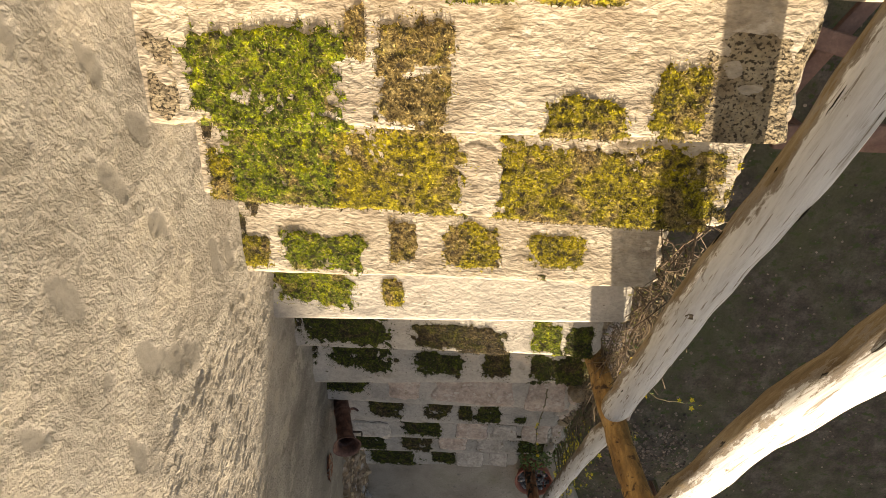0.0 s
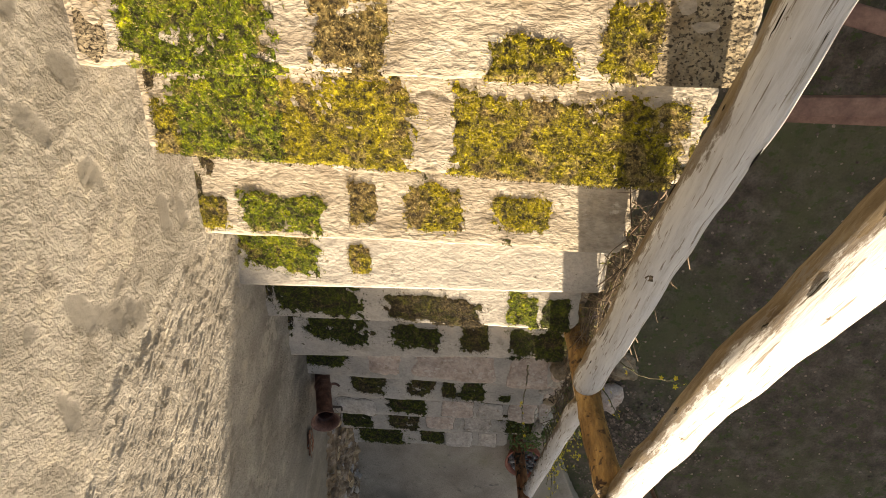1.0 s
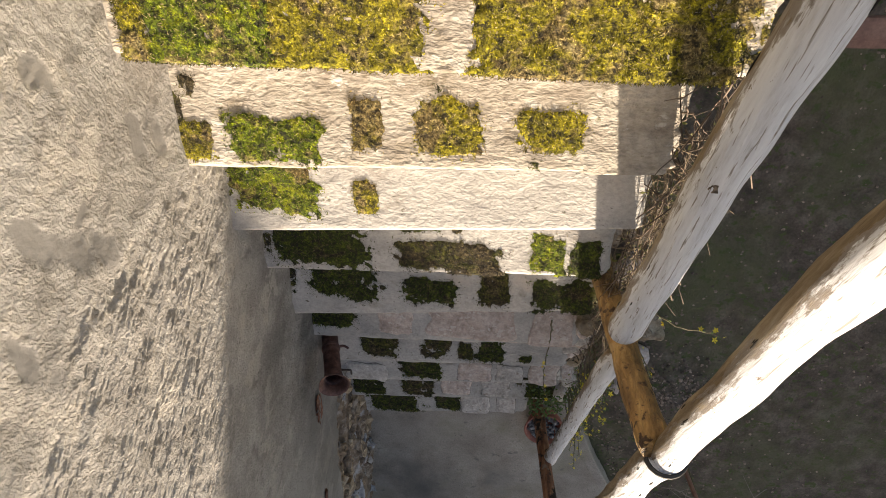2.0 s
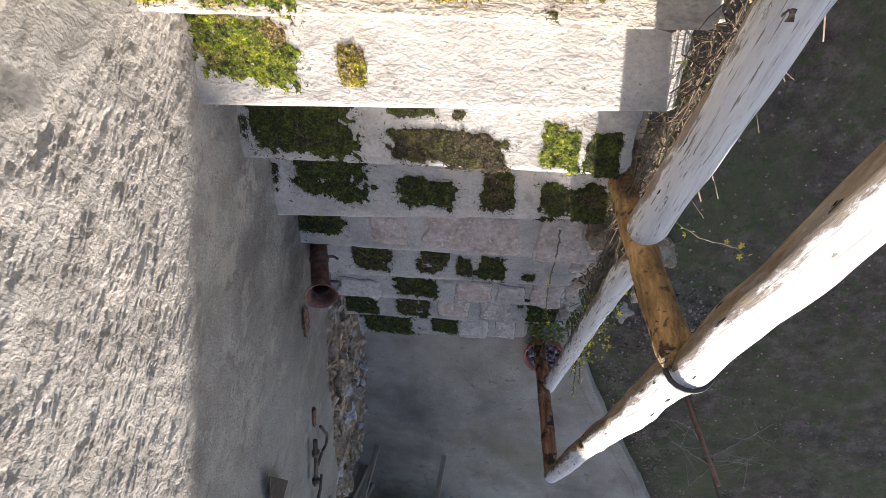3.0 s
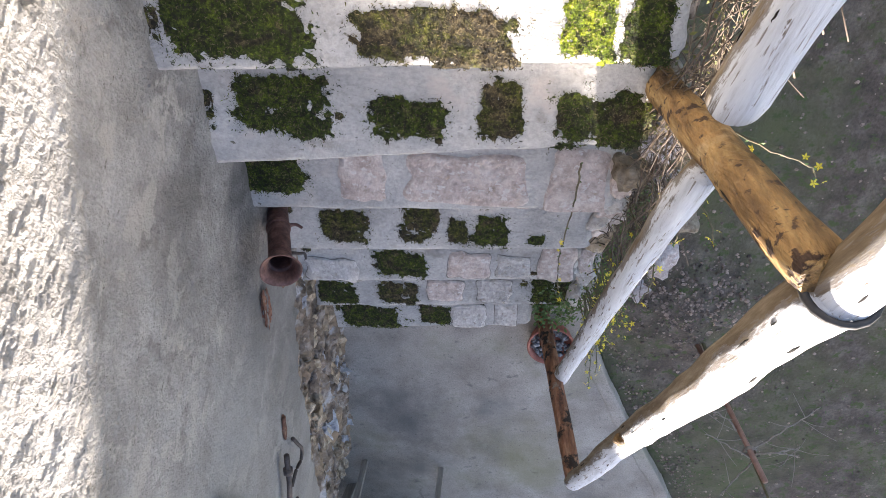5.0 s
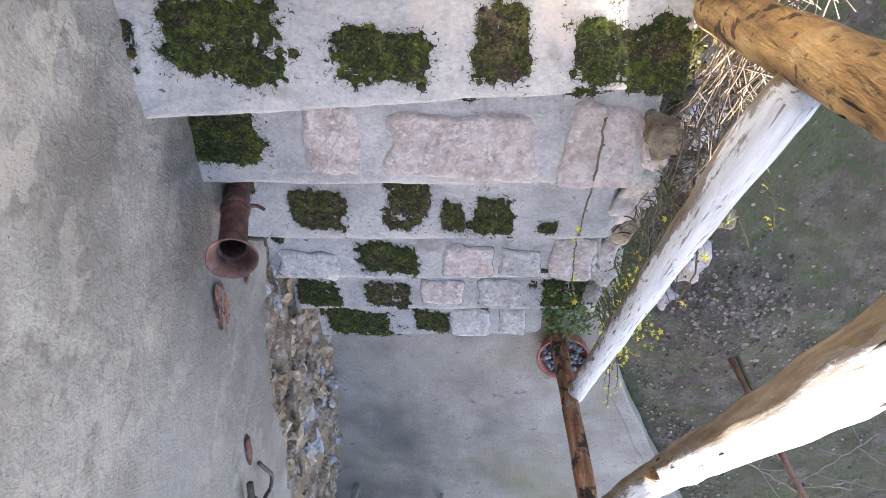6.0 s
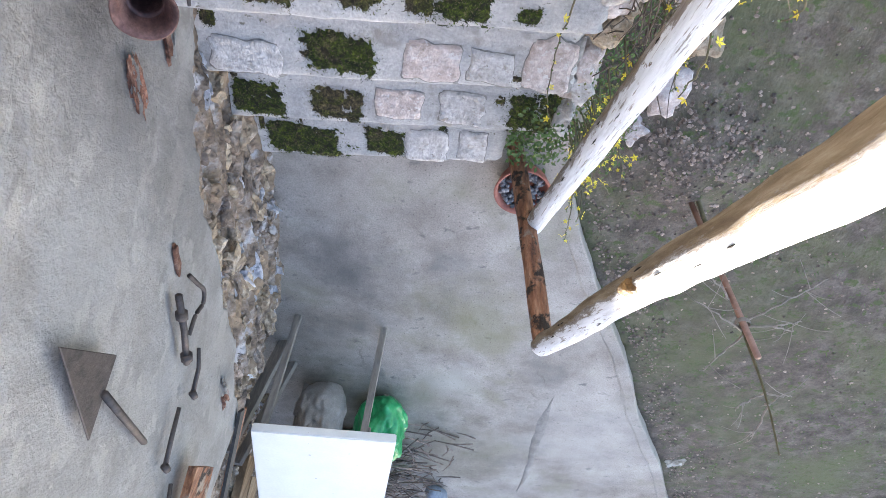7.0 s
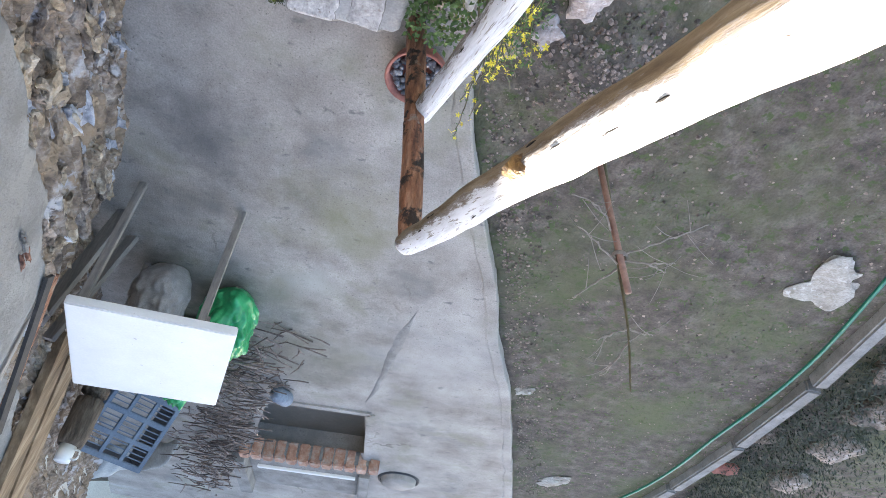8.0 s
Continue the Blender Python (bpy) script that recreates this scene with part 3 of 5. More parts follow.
# unseen blocks added ahead; their top edges shade the lower stair and garden
E1 = Vector((0.553, -0.833, 0))
P1 = Vector((-1.72, 14.64, 5.38))
for k0, k1, top in ((-4.5, 6.5, 5.405), (6.5, 24, 6.6)):
    mid = P1 - E1 * ((k0 + k1) / 2)
    yaw = math.degrees(math.atan2(E1.y, E1.x))
    away = Vector((0.833, 0.553, 0)) * 4.0
    hb = box_bm((k1 - k0 - 0.01, 8.0, top + 0.3), (mid.x + away.x, mid.y + away.y, top / 2 - 0.15), (0, 0, yaw))
    h = part("house", hb, RENDERED)
    h.name = "neighbour_house"
    tagged(h, "plain unseen block added beyond the garden to cast shade", "house", "", "structure")

# ---- the stair ----
RISE = 0.19
#         front edge y, stone end x
STEPS = {
    "X": (-0.35, -0.64), "Y": (-0.07, -0.64), "Z": (0.21, -0.72), "A": (0.485, -0.685), "B": (0.757, -0.69), "C": (1.033, -0.615), "D": (1.305, -0.615), "E": (1.563, -0.58),
    "F": (1.872, -0.585), "G": (2.155, -0.57), "H": (2.447, -0.56), "I": (2.73, -0.56), "J": (3.022, -0.55), "K": (3.343, -0.44),
}
# the treads run askew to the wall: shift of the front edge at the wall and at the open end
SKEW = {
    "X": (0.01, -0.03), "Y": (0.01, -0.03), "Z": (0.01, -0.03), "A": (0.016, -0.037), "B": (-0.02, -0.032), "C": (0.031, -0.042), "D": (0.047, -0.058), "E": (0.042, -0.036),
    "F": (0.065, -0.07), "G": (0.04, -0.041), "H": (0.043, -0.052), "I": (0.055, -0.056), "J": (0.055, -0.06), "K": (0.041, -0.085),
}
ORDER = list(STEPS)


def askew(key, x):
    """How far the front edge of a step lies beyond its middle line at x."""
    a, b = SKEW[key]
    return a + (b - a) * (0.56 - x) / (0.56 - STEPS[key][1])


def front_y(key, x):
    return STEPS[key][0] + askew(key, x)


LOOKS = {
    "A": "weathered limestone stair step with thick bright green moss", "B": "stair step almost covered in olive and green moss",
    "C": "pale limestone step with four square moss cushions", "D": "smooth pale concrete step with one moss cushion",
    "E": "stone step with wide dark moss mats in mortar", "F": "mortared step with a row of dark moss patches",
    "G": "step of pink stone blocks with a square of moss", "H": "grey mortared step with small moss squares",
    "I": "step of pink and grey stones with moss between", "J": "low step of small stones and moss", "K": "bottom step of moss squares and pale stones",
}
steps = {}


def make_step(key):
    i = ORDER.index(key)
    front, end = STEPS[key]
    z = RISE * (len(ORDER) - i)
    back = STEPS[ORDER[i - 1]][0] - 0.05 if i else front - 1.6
    tuft = key in "ABC"
    left = WALL_X + 0.03
    us = np.linspace(0, 1, 110)
    # rows across the tread, over the rounded nosing and down the riser
    run = front - back
    rows = [(back + run * q, 0.0) for q in np.linspace(0, 0.965, 26)]
    rows += [(front - 0.006, -0.002), (front - 0.001, -0.007), (front, -0.016), (front - 0.002, -0.06), (front - 0.012, -0.12), (front - 0.02, -0.24)]
    py = np.array([r[0] for r in rows])
    pz = np.array([r[1] for r in rows])
    U, V = np.meshgrid(us, np.arange(len(rows)), indexing="ij")
    PY, PZ = py[V], pz[V]
    sd = 100 + i * 7
    rag = 0.05 if key in "ABCFH" else 0.015
    endx = end + rag * (fbm(PY * 14, PY * 0, sd, 4) - 0.47) + 0.02 * (fbm(PY * 50, PY * 0, sd + 1, 2) - 0.4)
    X = left + (endx - left) * U
    lip = (0.03 if key in "AB" else 0.014) * (fbm(X * 7, X * 0 + i, sd + 2, 4) - 0.47)
    if key == "D":
        lip = lip * 0.25
    w = np.clip((PY - back) / run, 0, 1) ** 3
    prev = ORDER[i - 1] if i else key
    along = np.clip((PY - back) / run, 0, 1)
    Y = PY + lip * w + askew(key, X) * along + askew(prev, X) * (1 - along)
    amp = 0.004 if key in "DG" else 0.008
    Z = z + PZ + np.where(PZ > -0.03, amp * (fbm(X * 12, PY * 14, sd + 3, 5) - 0.47) + (0.35 if key in "XYZA" else 0.08) * amp * (fbm(X * 14, PY * 70, sd + 4, 2) - 0.4), 0)
    # the end drops over a worn shoulder
    Z = Z - 0.02 * np.clip((U - 0.985) / 0.015, 0, 1)
    verts = np.stack([X, Y, Z], -1).reshape(-1, 3).tolist()
    nv = len(rows)
    faces = grid_faces(len(us), nv)
    faces = [tuple(reversed(f)) for f in faces]
    # close the end down to the foot
    base = len(verts)
    last = (len(us) - 1) * nv
    for j in range(nv):
        x, y, zz = verts[last + j]
        verts.append((x + 0.03, y, z - 0.24))
    for j in range(nv - 1):
        faces.append((last + j, base + j, base + j + 1, last + j + 1))
    th = empty("stair_step", LOOKS.get(key, "weathered limestone stair step with moss"), "stair step", "steps of the garden stair")
    obj("tread", mesh_of("tread", verts, faces, LIMESTONE if key in "XYZABC" else MORTAR), th)
    steps[key] = (th, z)


for key in ORDER:
    make_step(key)


def make_flank():
    """The rubble body under the treads."""
    pile = Pile()
    for i, key in enumerate(ORDER):
        front, end = STEPS[key]
        z = RISE * (len(ORDER) - i)
        back = STEPS[ORDER[i - 1]][0] - 0.02 if i else front - 1.6
        bm = box_bm((WALL_X - end - 0.05, front - 0.03 - back, z + 0.12), ((WALL_X + end + 0.05) / 2, (front - 0.03 + back) / 2, (z - 0.2 + 0.0) / 2 - 0.06 + 0.06))
        bm.verts.ensure_lookup_table()
        pile.add([v.co + Vector((0, askew(key, v.co.x) if v.co.y > (front + back) / 2 else askew(ORDER[max(0, i - 1)], v.co.x), -0.02)) for v in bm.verts], [[v.index for v in f.verts] for f in bm.faces])
        bm.free()
    obj("stair_core", pile.mesh("stair_core", EARTHMORTAR, False), label="rubble masonry body under the stair treads", category="stair", kind="structure")


make_flank()


def moss(key, cx, cy, w, d, material, seed, thick=0.014, square=4.0):
    """A cushion of moss: a lumpy cap and many small leafy tips."""
    th, z = steps[key]
    n = 46
    m = max(10, int(n * d / w))
    n = min(n, max(12, int(w / 0.005)))
    m = min(46, max(10, int(d / 0.005)))
    us, vs = np.linspace(-1.15, 1.15, n), np.linspace(-1.15, 1.15, m)
    U, V = np.meshgrid(us, vs, indexing="ij")
    X, Y = cx + U * w / 2, cy + V * d / 2
    rad = (np.abs(U) ** square + np.abs(V) ** square) ** (1 / square)
    rad = rad + 0.6 * (fbm(X * 13, Y * 13, seed, 4) - 0.5) + 0.5 * (fbm(X * 70, Y * 70, seed + 5, 3) - 0.45)
    inner = np.clip((1 - rad) * 5, 0, 1) ** 0.6
    worn = fbm(X * 26, Y * 26, seed + 9, 3)
    H = inner * np.clip((0.82 - worn) * 12, 0.0, 1) ** 0.5
    lump = 0.7 * fbm(X * 24, Y * 24, seed + 2, 2) + 0.8 * np.abs(2 * vnoise(X * 70, Y * 70, seed + 3) - 1) ** 0.7
    Z = z - 0.008 + H * (thick * (0.25 + 0.95 * lump) + 0.006)
    rim = front_y(key, X) + 0.006
    Z = np.where(Y > rim, Z - np.minimum(0.02, (Y - rim) * 0.9), Z)
    Y = np.minimum(Y, rim + 0.006 * lump)
    verts = np.stack([X, Y, Z], -1).reshape(-1, 3).tolist()
    faces = [tuple(reversed(f)) for f in grid_faces(n, m)]
    keep = (H.reshape(n, m) > 0.02)
    kf = []
    for q, f in enumerate(faces):
        a, b = divmod(q, m - 1)
        if keep[a, b] or keep[a + 1, b] or keep[a, b + 1] or keep[a + 1, b + 1]:
            kf.append(f)
    pile = Pile()
    pile.v, pile.f = list(verts), kf
    r = random.Random(seed)
    # leafy tips and dry threads, thinning out past the rim
    count = int(min(7000, w * d * 130000))
    for _ in range(count):
        a, b = r.randrange(n), r.randrange(m)
        bare_spot = H[a, b] < 0.12
        if bare_spot and (rad[a, b] > 1.1 or r.random() < 0.9):
            continue
        x, y = X[a, b] + r.uniform(-0.005, 0.005), min(Y[a, b] + r.uniform(-0.005, 0.005), rim[a, b] + 0.006)
        zz = Z[a, b] + (0.009 if bare_spot else 0)
        h = r.uniform(0.0, 0.0045) * (0.4 if bare_spot else 1)
        t = r.uniform(0, 6.283)
        s = r.uniform(0.0009, 0.002)
        ln = r.uniform(0.004, 0.011)
        dx, dy = math.cos(t), math.sin(t)
        k = r.uniform(-0.4, 0.4)
        tx, ty = x + (dy + k * dx) * ln, y + (k * dy - dx) * ln
        pile.add([(x - dx * s, y - dy * s, zz - 0.001), (x + dx * s, y + dy * s, zz - 0.001), (tx, min(ty, rim[a, b] + 0.012), zz + h)], [(0, 1, 2)])
    me = pile.mesh("moss_cushion", material)
    at = me.attributes.new("thread", 'FLOAT', 'POINT')
    at.data.foreach_set("value", [0.0] * len(verts) + [1.0] * (len(me.vertices) - len(verts)))
    obj("moss_cushion", me, th)


G, O, B, D, L = MOSS_GREEN, MOSS_OLIVE, MOSS_BROWN, MOSS_SHADED, MOSS_SHADED_DULL
MOSS = [
    ("Z", ((0.37, 0.16, 0.16, 0.16, G), (-0.1, 0.15, 0.1, 0.14, G), (-0.25, 0.15, 0.12, 0.14, O), (0.1, 0.02, 0.3, 0.15, O))),
    ("A", ((0.33, 0.39, 0.32, 0.2, G), (0.03, 0.37, 0.15, 0.22, B), (-0.31, 0.43, 0.15, 0.08, O), (-0.48, 0.38, 0.1, 0.14, O), (0.14, 0.3, 0.05, 0.12, B))),
    ("B", ((0.36, 0.645, 0.3, 0.26, G), (0.1, 0.64, 0.36, 0.26, O), (-0.33, 0.65, 0.36, 0.22, O), (-0.55, 0.64, 0.24, 0.2, O), (0.52, 0.68, 0.07, 0.16, O))),
    ("C", ((0.33, 0.975, 0.23, 0.13, G), (0.1, 0.92, 0.09, 0.14, B), (-0.1, 0.915, 0.16, 0.15, O), (-0.33, 0.91, 0.17, 0.11, O), (0.53, 0.99, 0.09, 0.11, O))),
    ("D", ((0.43, 1.195, 0.27, 0.17, G), (0.16, 1.21, 0.07, 0.1, O))),
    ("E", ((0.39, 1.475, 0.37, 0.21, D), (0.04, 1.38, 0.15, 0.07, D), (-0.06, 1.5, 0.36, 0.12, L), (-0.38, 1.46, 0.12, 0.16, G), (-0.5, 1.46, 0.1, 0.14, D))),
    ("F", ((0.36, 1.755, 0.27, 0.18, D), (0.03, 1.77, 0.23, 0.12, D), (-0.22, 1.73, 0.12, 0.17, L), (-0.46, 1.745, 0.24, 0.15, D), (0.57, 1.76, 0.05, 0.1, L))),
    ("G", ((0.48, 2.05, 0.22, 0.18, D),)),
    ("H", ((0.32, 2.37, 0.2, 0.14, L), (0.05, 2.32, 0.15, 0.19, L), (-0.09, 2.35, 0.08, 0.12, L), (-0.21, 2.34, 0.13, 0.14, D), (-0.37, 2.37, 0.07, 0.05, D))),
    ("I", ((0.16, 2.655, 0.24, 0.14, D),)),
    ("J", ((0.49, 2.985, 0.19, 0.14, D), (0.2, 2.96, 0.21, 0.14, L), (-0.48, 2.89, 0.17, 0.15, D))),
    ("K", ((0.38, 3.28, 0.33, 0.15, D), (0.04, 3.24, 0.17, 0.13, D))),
]
seed = 300
for key, patches in MOSS:
    for cx, cy, w, d, material in patches:
        seed += 11
        moss(key, cx, cy, w, d, material, seed, 0.006, 6.0)


# small dark tufts for the dirt and shade in joints and along the wall
for key in "BCDEFGHIJK":
    r = random.Random(ord(key))
    front = STEPS[key][0]
    for n in range(7 if key in "EFHIJK" else 4):
        seed += 7
        if n < 2:
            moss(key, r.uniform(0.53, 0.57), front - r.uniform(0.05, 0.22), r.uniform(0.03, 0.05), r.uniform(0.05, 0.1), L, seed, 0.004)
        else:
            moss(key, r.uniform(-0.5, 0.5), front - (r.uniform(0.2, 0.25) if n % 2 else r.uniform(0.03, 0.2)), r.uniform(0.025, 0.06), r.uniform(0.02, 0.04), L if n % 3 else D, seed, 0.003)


def slab(key, cx, cy, w, d, material, seed, proud=0.006, square=6.0, name="stone"):
    """A stone let into the tread, its rim rounded and uneven."""
    th, z = steps[key]
    n, m = max(8, int(w / 0.012)), max(8, int(d / 0.012))
    us, vs = np.linspace(-1, 1, n), np.linspace(-1, 1, m)
    U, V = np.meshgrid(us, vs, indexing="ij")
    ang = np.arctan2(V, U)
    U, V = (q * (1.1 - 0.24 * vnoise(1.9 * np.cos(ang) + seed, 1.9 * np.sin(ang) + 5, seed)) for q in (U, V))
    X = cx + U * w / 2 + 0.016 * (fbm(V * 3 + seed, U * 1.2, seed) - 0.47)
    Y = cy + V * d / 2 + 0.016 * (fbm(U * 3 + seed, V * 1.2, seed + 1) - 0.47)
    rad = (np.abs(us[:, None]) ** square + np.abs(vs[None, :]) ** square) ** (1 / square)
    drop = np.clip((rad - 0.86) / 0.14, 0, 1) ** 2
    Z = z + proud + 0.006 * (fbm(X * 25, Y * 25, seed + 2, 4) - 0.47) - drop * (proud + 0.014)
    verts = np.stack([X, np.minimum(Y, front_y(key, X) + 0.006), Z], -1).reshape(-1, 3).tolist()
    obj(name, mesh_of(name, verts, [tuple(reversed(f)) for f in grid_faces(n, m)], material), th)


GROUT = surf("dark_joint", [(0.15, 0.14, 0.125), (0.33, 0.315, 0.3)], 40, bump=0.6, bscale=90)
STONES = [
    ("A", ((-0.59, 0.36, 0.2, 0.25, TUFA), (0.53, 0.4, 0.08, 0.2, TUFA))),
    ("B", ((-0.1, 0.65, 0.14, 0.21, LIMESTONE), (-0.5, 0.56, 0.2, 0.09, LIMESTONE), (0.52, 0.58, 0.08, 0.12, LIMESTONE))),
    ("C", ((-0.5, 0.93, 0.2, 0.19, LIMESTONE),)),
    ("G", ((0.2, 2.045, 0.16, 0.21, PINK), (-0.12, 2.045, 0.41, 0.2, PINK), (-0.46, 2.025, 0.2, 0.25, PINK))),
    ("I", ((0.44, 2.71, 0.25, 0.14, PALESTONE), (-0.13, 2.64, 0.2, 0.15, PINK), (-0.31, 2.63, 0.16, 0.13, PALESTONE), (-0.48, 2.6, 0.17, 0.2, PINK))),
    ("J", ((-0.02, 2.93, 0.19, 0.14, PINK), (-0.24, 2.91, 0.18, 0.15, PALESTONE))),
    ("K", ((-0.13, 3.23, 0.2, 0.17, PALESTONE), (-0.31, 3.2, 0.14, 0.17, PALESTONE))),
]
for key, stones in STONES:
    for cx, cy, w, d, material in stones:
        seed += 13
        slab(key, cx, cy, w, d, material, seed, 0.0015 if key in "ABC" else 0.006)
        if key in "IJK":
            slab(key, cx, cy, w + 0.007, d + 0.008, GROUT, seed, 0.0022, 8.0, "joint")


# ---- railing of logs ----
CRACK = surf("deep_crack", [(0.003, 0.0025, 0.002), (0.01, 0.008, 0.006)], 60, rough=1.0, bump=0.1)
KNOT = surf("knot_wood", [(0.018, 0.013, 0.01), (0.06, 0.045, 0.032), (0.22, 0.18, 0.14)], 60, bump=0.8, bscale=160, bdist=0.004, fine=0.5)

def log(name, pts, r0, r1, seed, bare_dir, label, material=LOG, sides=22, step=0.035, bare=0.4, wob=0.09):
    """A crooked log through pts, thick r0 to r1; bare_dir: the side where the whitewash is missing."""
    pts = [Vector(p) for p in pts]
    lens = [0.0]
    for a, b in zip(pts, pts[1:]):
        lens.append(lens[-1] + (b - a).length)
    n = max(4, int(lens[-1] / step))
    path, radii = [], []
    for i in range(n + 1):
        s = lens[-1] * i / n
        k = max(j for j in range(len(lens)) if lens[j] <= s + 1e-9)
        k = min(k, len(pts) - 2)
        q = (s - lens[k]) / (lens[k + 1] - lens[k])
        p = pts[k].lerp(pts[k + 1], q)
        p = p + 0.007 * Vector((noise.noise(Vector((s * 2.2, seed, 0))), noise.noise(Vector((s * 2.2, seed, 7))), noise.noise(Vector((s * 2.2, seed, 9)))))
        path.append(p)
        t = i / n
        knob = 0.12 * max(0, noise.noise(Vector((s * 4.1, seed * 2.3, 1)))) ** 1.0
        radii.append((r0 + (r1 - r0) * t) * (1 + knob) * (0.9 if i in (0, n) else 1))
    vs, fs = tube(path, radii, sides, wob, seed)
    me = mesh_of(name, vs, fs, material)
    at = me.attributes.new("bare", 'FLOAT', 'POINT')
    vals = []
    bd = Vector(bare_dir).normalized()
    for i, p in enumerate(path):
        for k in range(sides):
            v = Vector(vs[i * sides + k]) - p
            vals.append(bare * max(-0.2, v.normalized().dot(bd)) + 0.15)
    at.data.foreach_set("value", vals)
    th = empty(name, label, "stump" if name == "wooden_stump" else "rail" if material is LOG else "post", "" if name == "wooden_stump" else "logs of the stair railing")
    obj("log", me, th)
    # knots and branch stubs standing a little proud
    r = random.Random(seed)
    for _ in range(int(lens[-1] * (7 if material is LOG else 6))):
        i = r.randrange(1, n)
        d, s, u = frame_axes(path[i] - path[i - 1])
        a = r.uniform(-2.6, 2.6)
        out = s * math.cos(a) + u * math.sin(a)
        q = radii[i]
        size = r.uniform(0.004, 0.011)
        c = path[i] + out * (q * 0.93)
        vs2, fs2 = [], []
        side2 = out.cross(d).normalized()
        for ring, (rr, hh) in enumerate(((1.5, -0.004), (1.1, 0.0), (0.6, 0.0015), (0.2, 0.001))):
            for k in range(10):
                b = 2 * math.pi * k / 10
                jag = 1 + 0.45 * noise.noise(Vector((c.y * 40 + math.cos(b) * 2, c.z * 40 + math.sin(b) * 2, ring)))
                vs2.append(c + d * (math.cos(b) * rr * size * 1.8 * jag) + side2 * (math.sin(b) * rr * size * jag) + out * hh)
        for ring in range(3):
            for k in range(10):
                k2 = (k + 1) % 10
                fs2.append((ring * 10 + k, ring * 10 + k2, ring * 10 + 10 + k2, ring * 10 + 10 + k))
        fs2.append(tuple(30 + k for k in range(10)))
        obj("knot", mesh_of("knot", vs2, fs2, KNOT), th, "dark cracked knot")
    # drying cracks along the grain
    for _ in range(int(lens[-1] * (7 if material is LOG else 4))):
        i = r.randrange(2, n - 2)
        a = r.uniform(-0.6, 2.4)
        ln, wd = r.uniform(0.008, 0.03), r.uniform(0.0012, 0.003)
        pts2 = []
        for k in range(7):
            q = path[i] + (path[i + 1] - path[i]).normalized() * (ln * (k - 3) / 3)
            d, s, u = frame_axes(path[i + 1] - path[i - 1])
            b = a + 0.05 * noise.noise(Vector((k * 0.9, i, seed)))
            pts2.append(q + (s * math.cos(b) + u * math.sin(b)) * (radii[i] * (1 + 0.5 * wob * noise.noise(q * 9)) - wd * 0.2))
        vs2, fs2 = tube(pts2, [wd * w for w in (0.15, 0.6, 0.9, 1.0, 0.8, 0.5, 0.1)], 6)
        obj("crack", mesh_of("crack", vs2, fs2, CRACK), th, "dark drying crack")
    return th


RUN = (1, -0.3, -0.6)
BARKRED = surf("weathered_red_wood", [(0.09, 0.04, 0.025), (0.26, 0.115, 0.06), (0.4, 0.23, 0.145)], 16, rough=0.75, bump=1.0, bscale=40, bdist=0.022, fine=0.7,
               stretch=(1.8, 1.8, 0.35), spots=[((0.025, 0.016, 0.012), 16, 0.55, 0.62), ((0.3, 0.25, 0.2), 14, 0.6, 0.68)])
log("handrail", [(-0.67, -0.9, 3.58), (-0.69, 0.51, 2.6), (-0.69, 1.03, 2.268), (-0.682, 1.44, 2.056), (-0.672, 1.66, 1.96)], 0.043, 0.043, 3, RUN, "thick whitewashed log handrail, bare brown on its inner side")
log("handrail", [(-0.668, 1.6, 1.985), (-0.67, 2.11, 1.69), (-0.655, 2.71, 1.345), (-0.61, 3.34, 1.04)], 0.049, 0.036, 5, RUN, "whitewashed log handrail, bark on its inner side, notched")
log("lower_rail", [(-0.695, -0.9, 3.11), (-0.637, 0.3, 2.368), (-0.622, 0.86, 2.012), (-0.61, 1.15, 1.84), (-0.588, 1.49, 1.65)], 0.04, 0.048, 8, RUN, "whitewashed knotty lower log rail with a rounded end", bare=0.34)
log("lower_rail", [(-0.601, 1.65, 1.572), (-0.6, 1.7, 1.536), (-0.597, 2.18, 1.2), (-0.6, 2.47, 1.005), (-0.6, 2.75, 0.82), (-0.58, 3.34, 0.47)], 0.035, 0.036, 12, RUN, "slender whitewashed lower log rail ending at the post", bare=0.3)
log("railing_post", [(-0.6, 1.67, 0.0), (-0.6, 1.655, 1.1), (-0.615, 1.6, 1.7), (-0.645, 1.58, 1.99)], 0.043, 0.04, 15, (1, 0, 0), "stripped honey-brown log post with knots and adze marks", BARKWOOD, 14, 0.03)
log("railing_post", [(-0.5, 3.3, -0.02), (-0.553, 3.295, 0.5), (-0.605, 3.295, 1.05)], 0.036, 0.034, 19, (1, 0, 0), "stripped reddish-brown log post, grooved, foot beside a pot", BARKRED, 14, 0.04)
stub = obj("bark_stub", rock_mesh("bark_stub", (0.05, 0.1, 0.035), 21, BARKWOOD, 3, 0.5), bpy.data.objects["handrail.001"], "cut brown branch stub")
stub.matrix_basis = pose(-0.635, 2.6, 1.405, -30, 0, 0)
log("railing_post", [(-0.63, -0.4, 2.0), (-0.63, -0.42, 3.3)], 0.055, 0.05, 23, (1, 0, 0), "stripped honey-brown log post at the stair head", BARKWOOD, 14, 0.04)


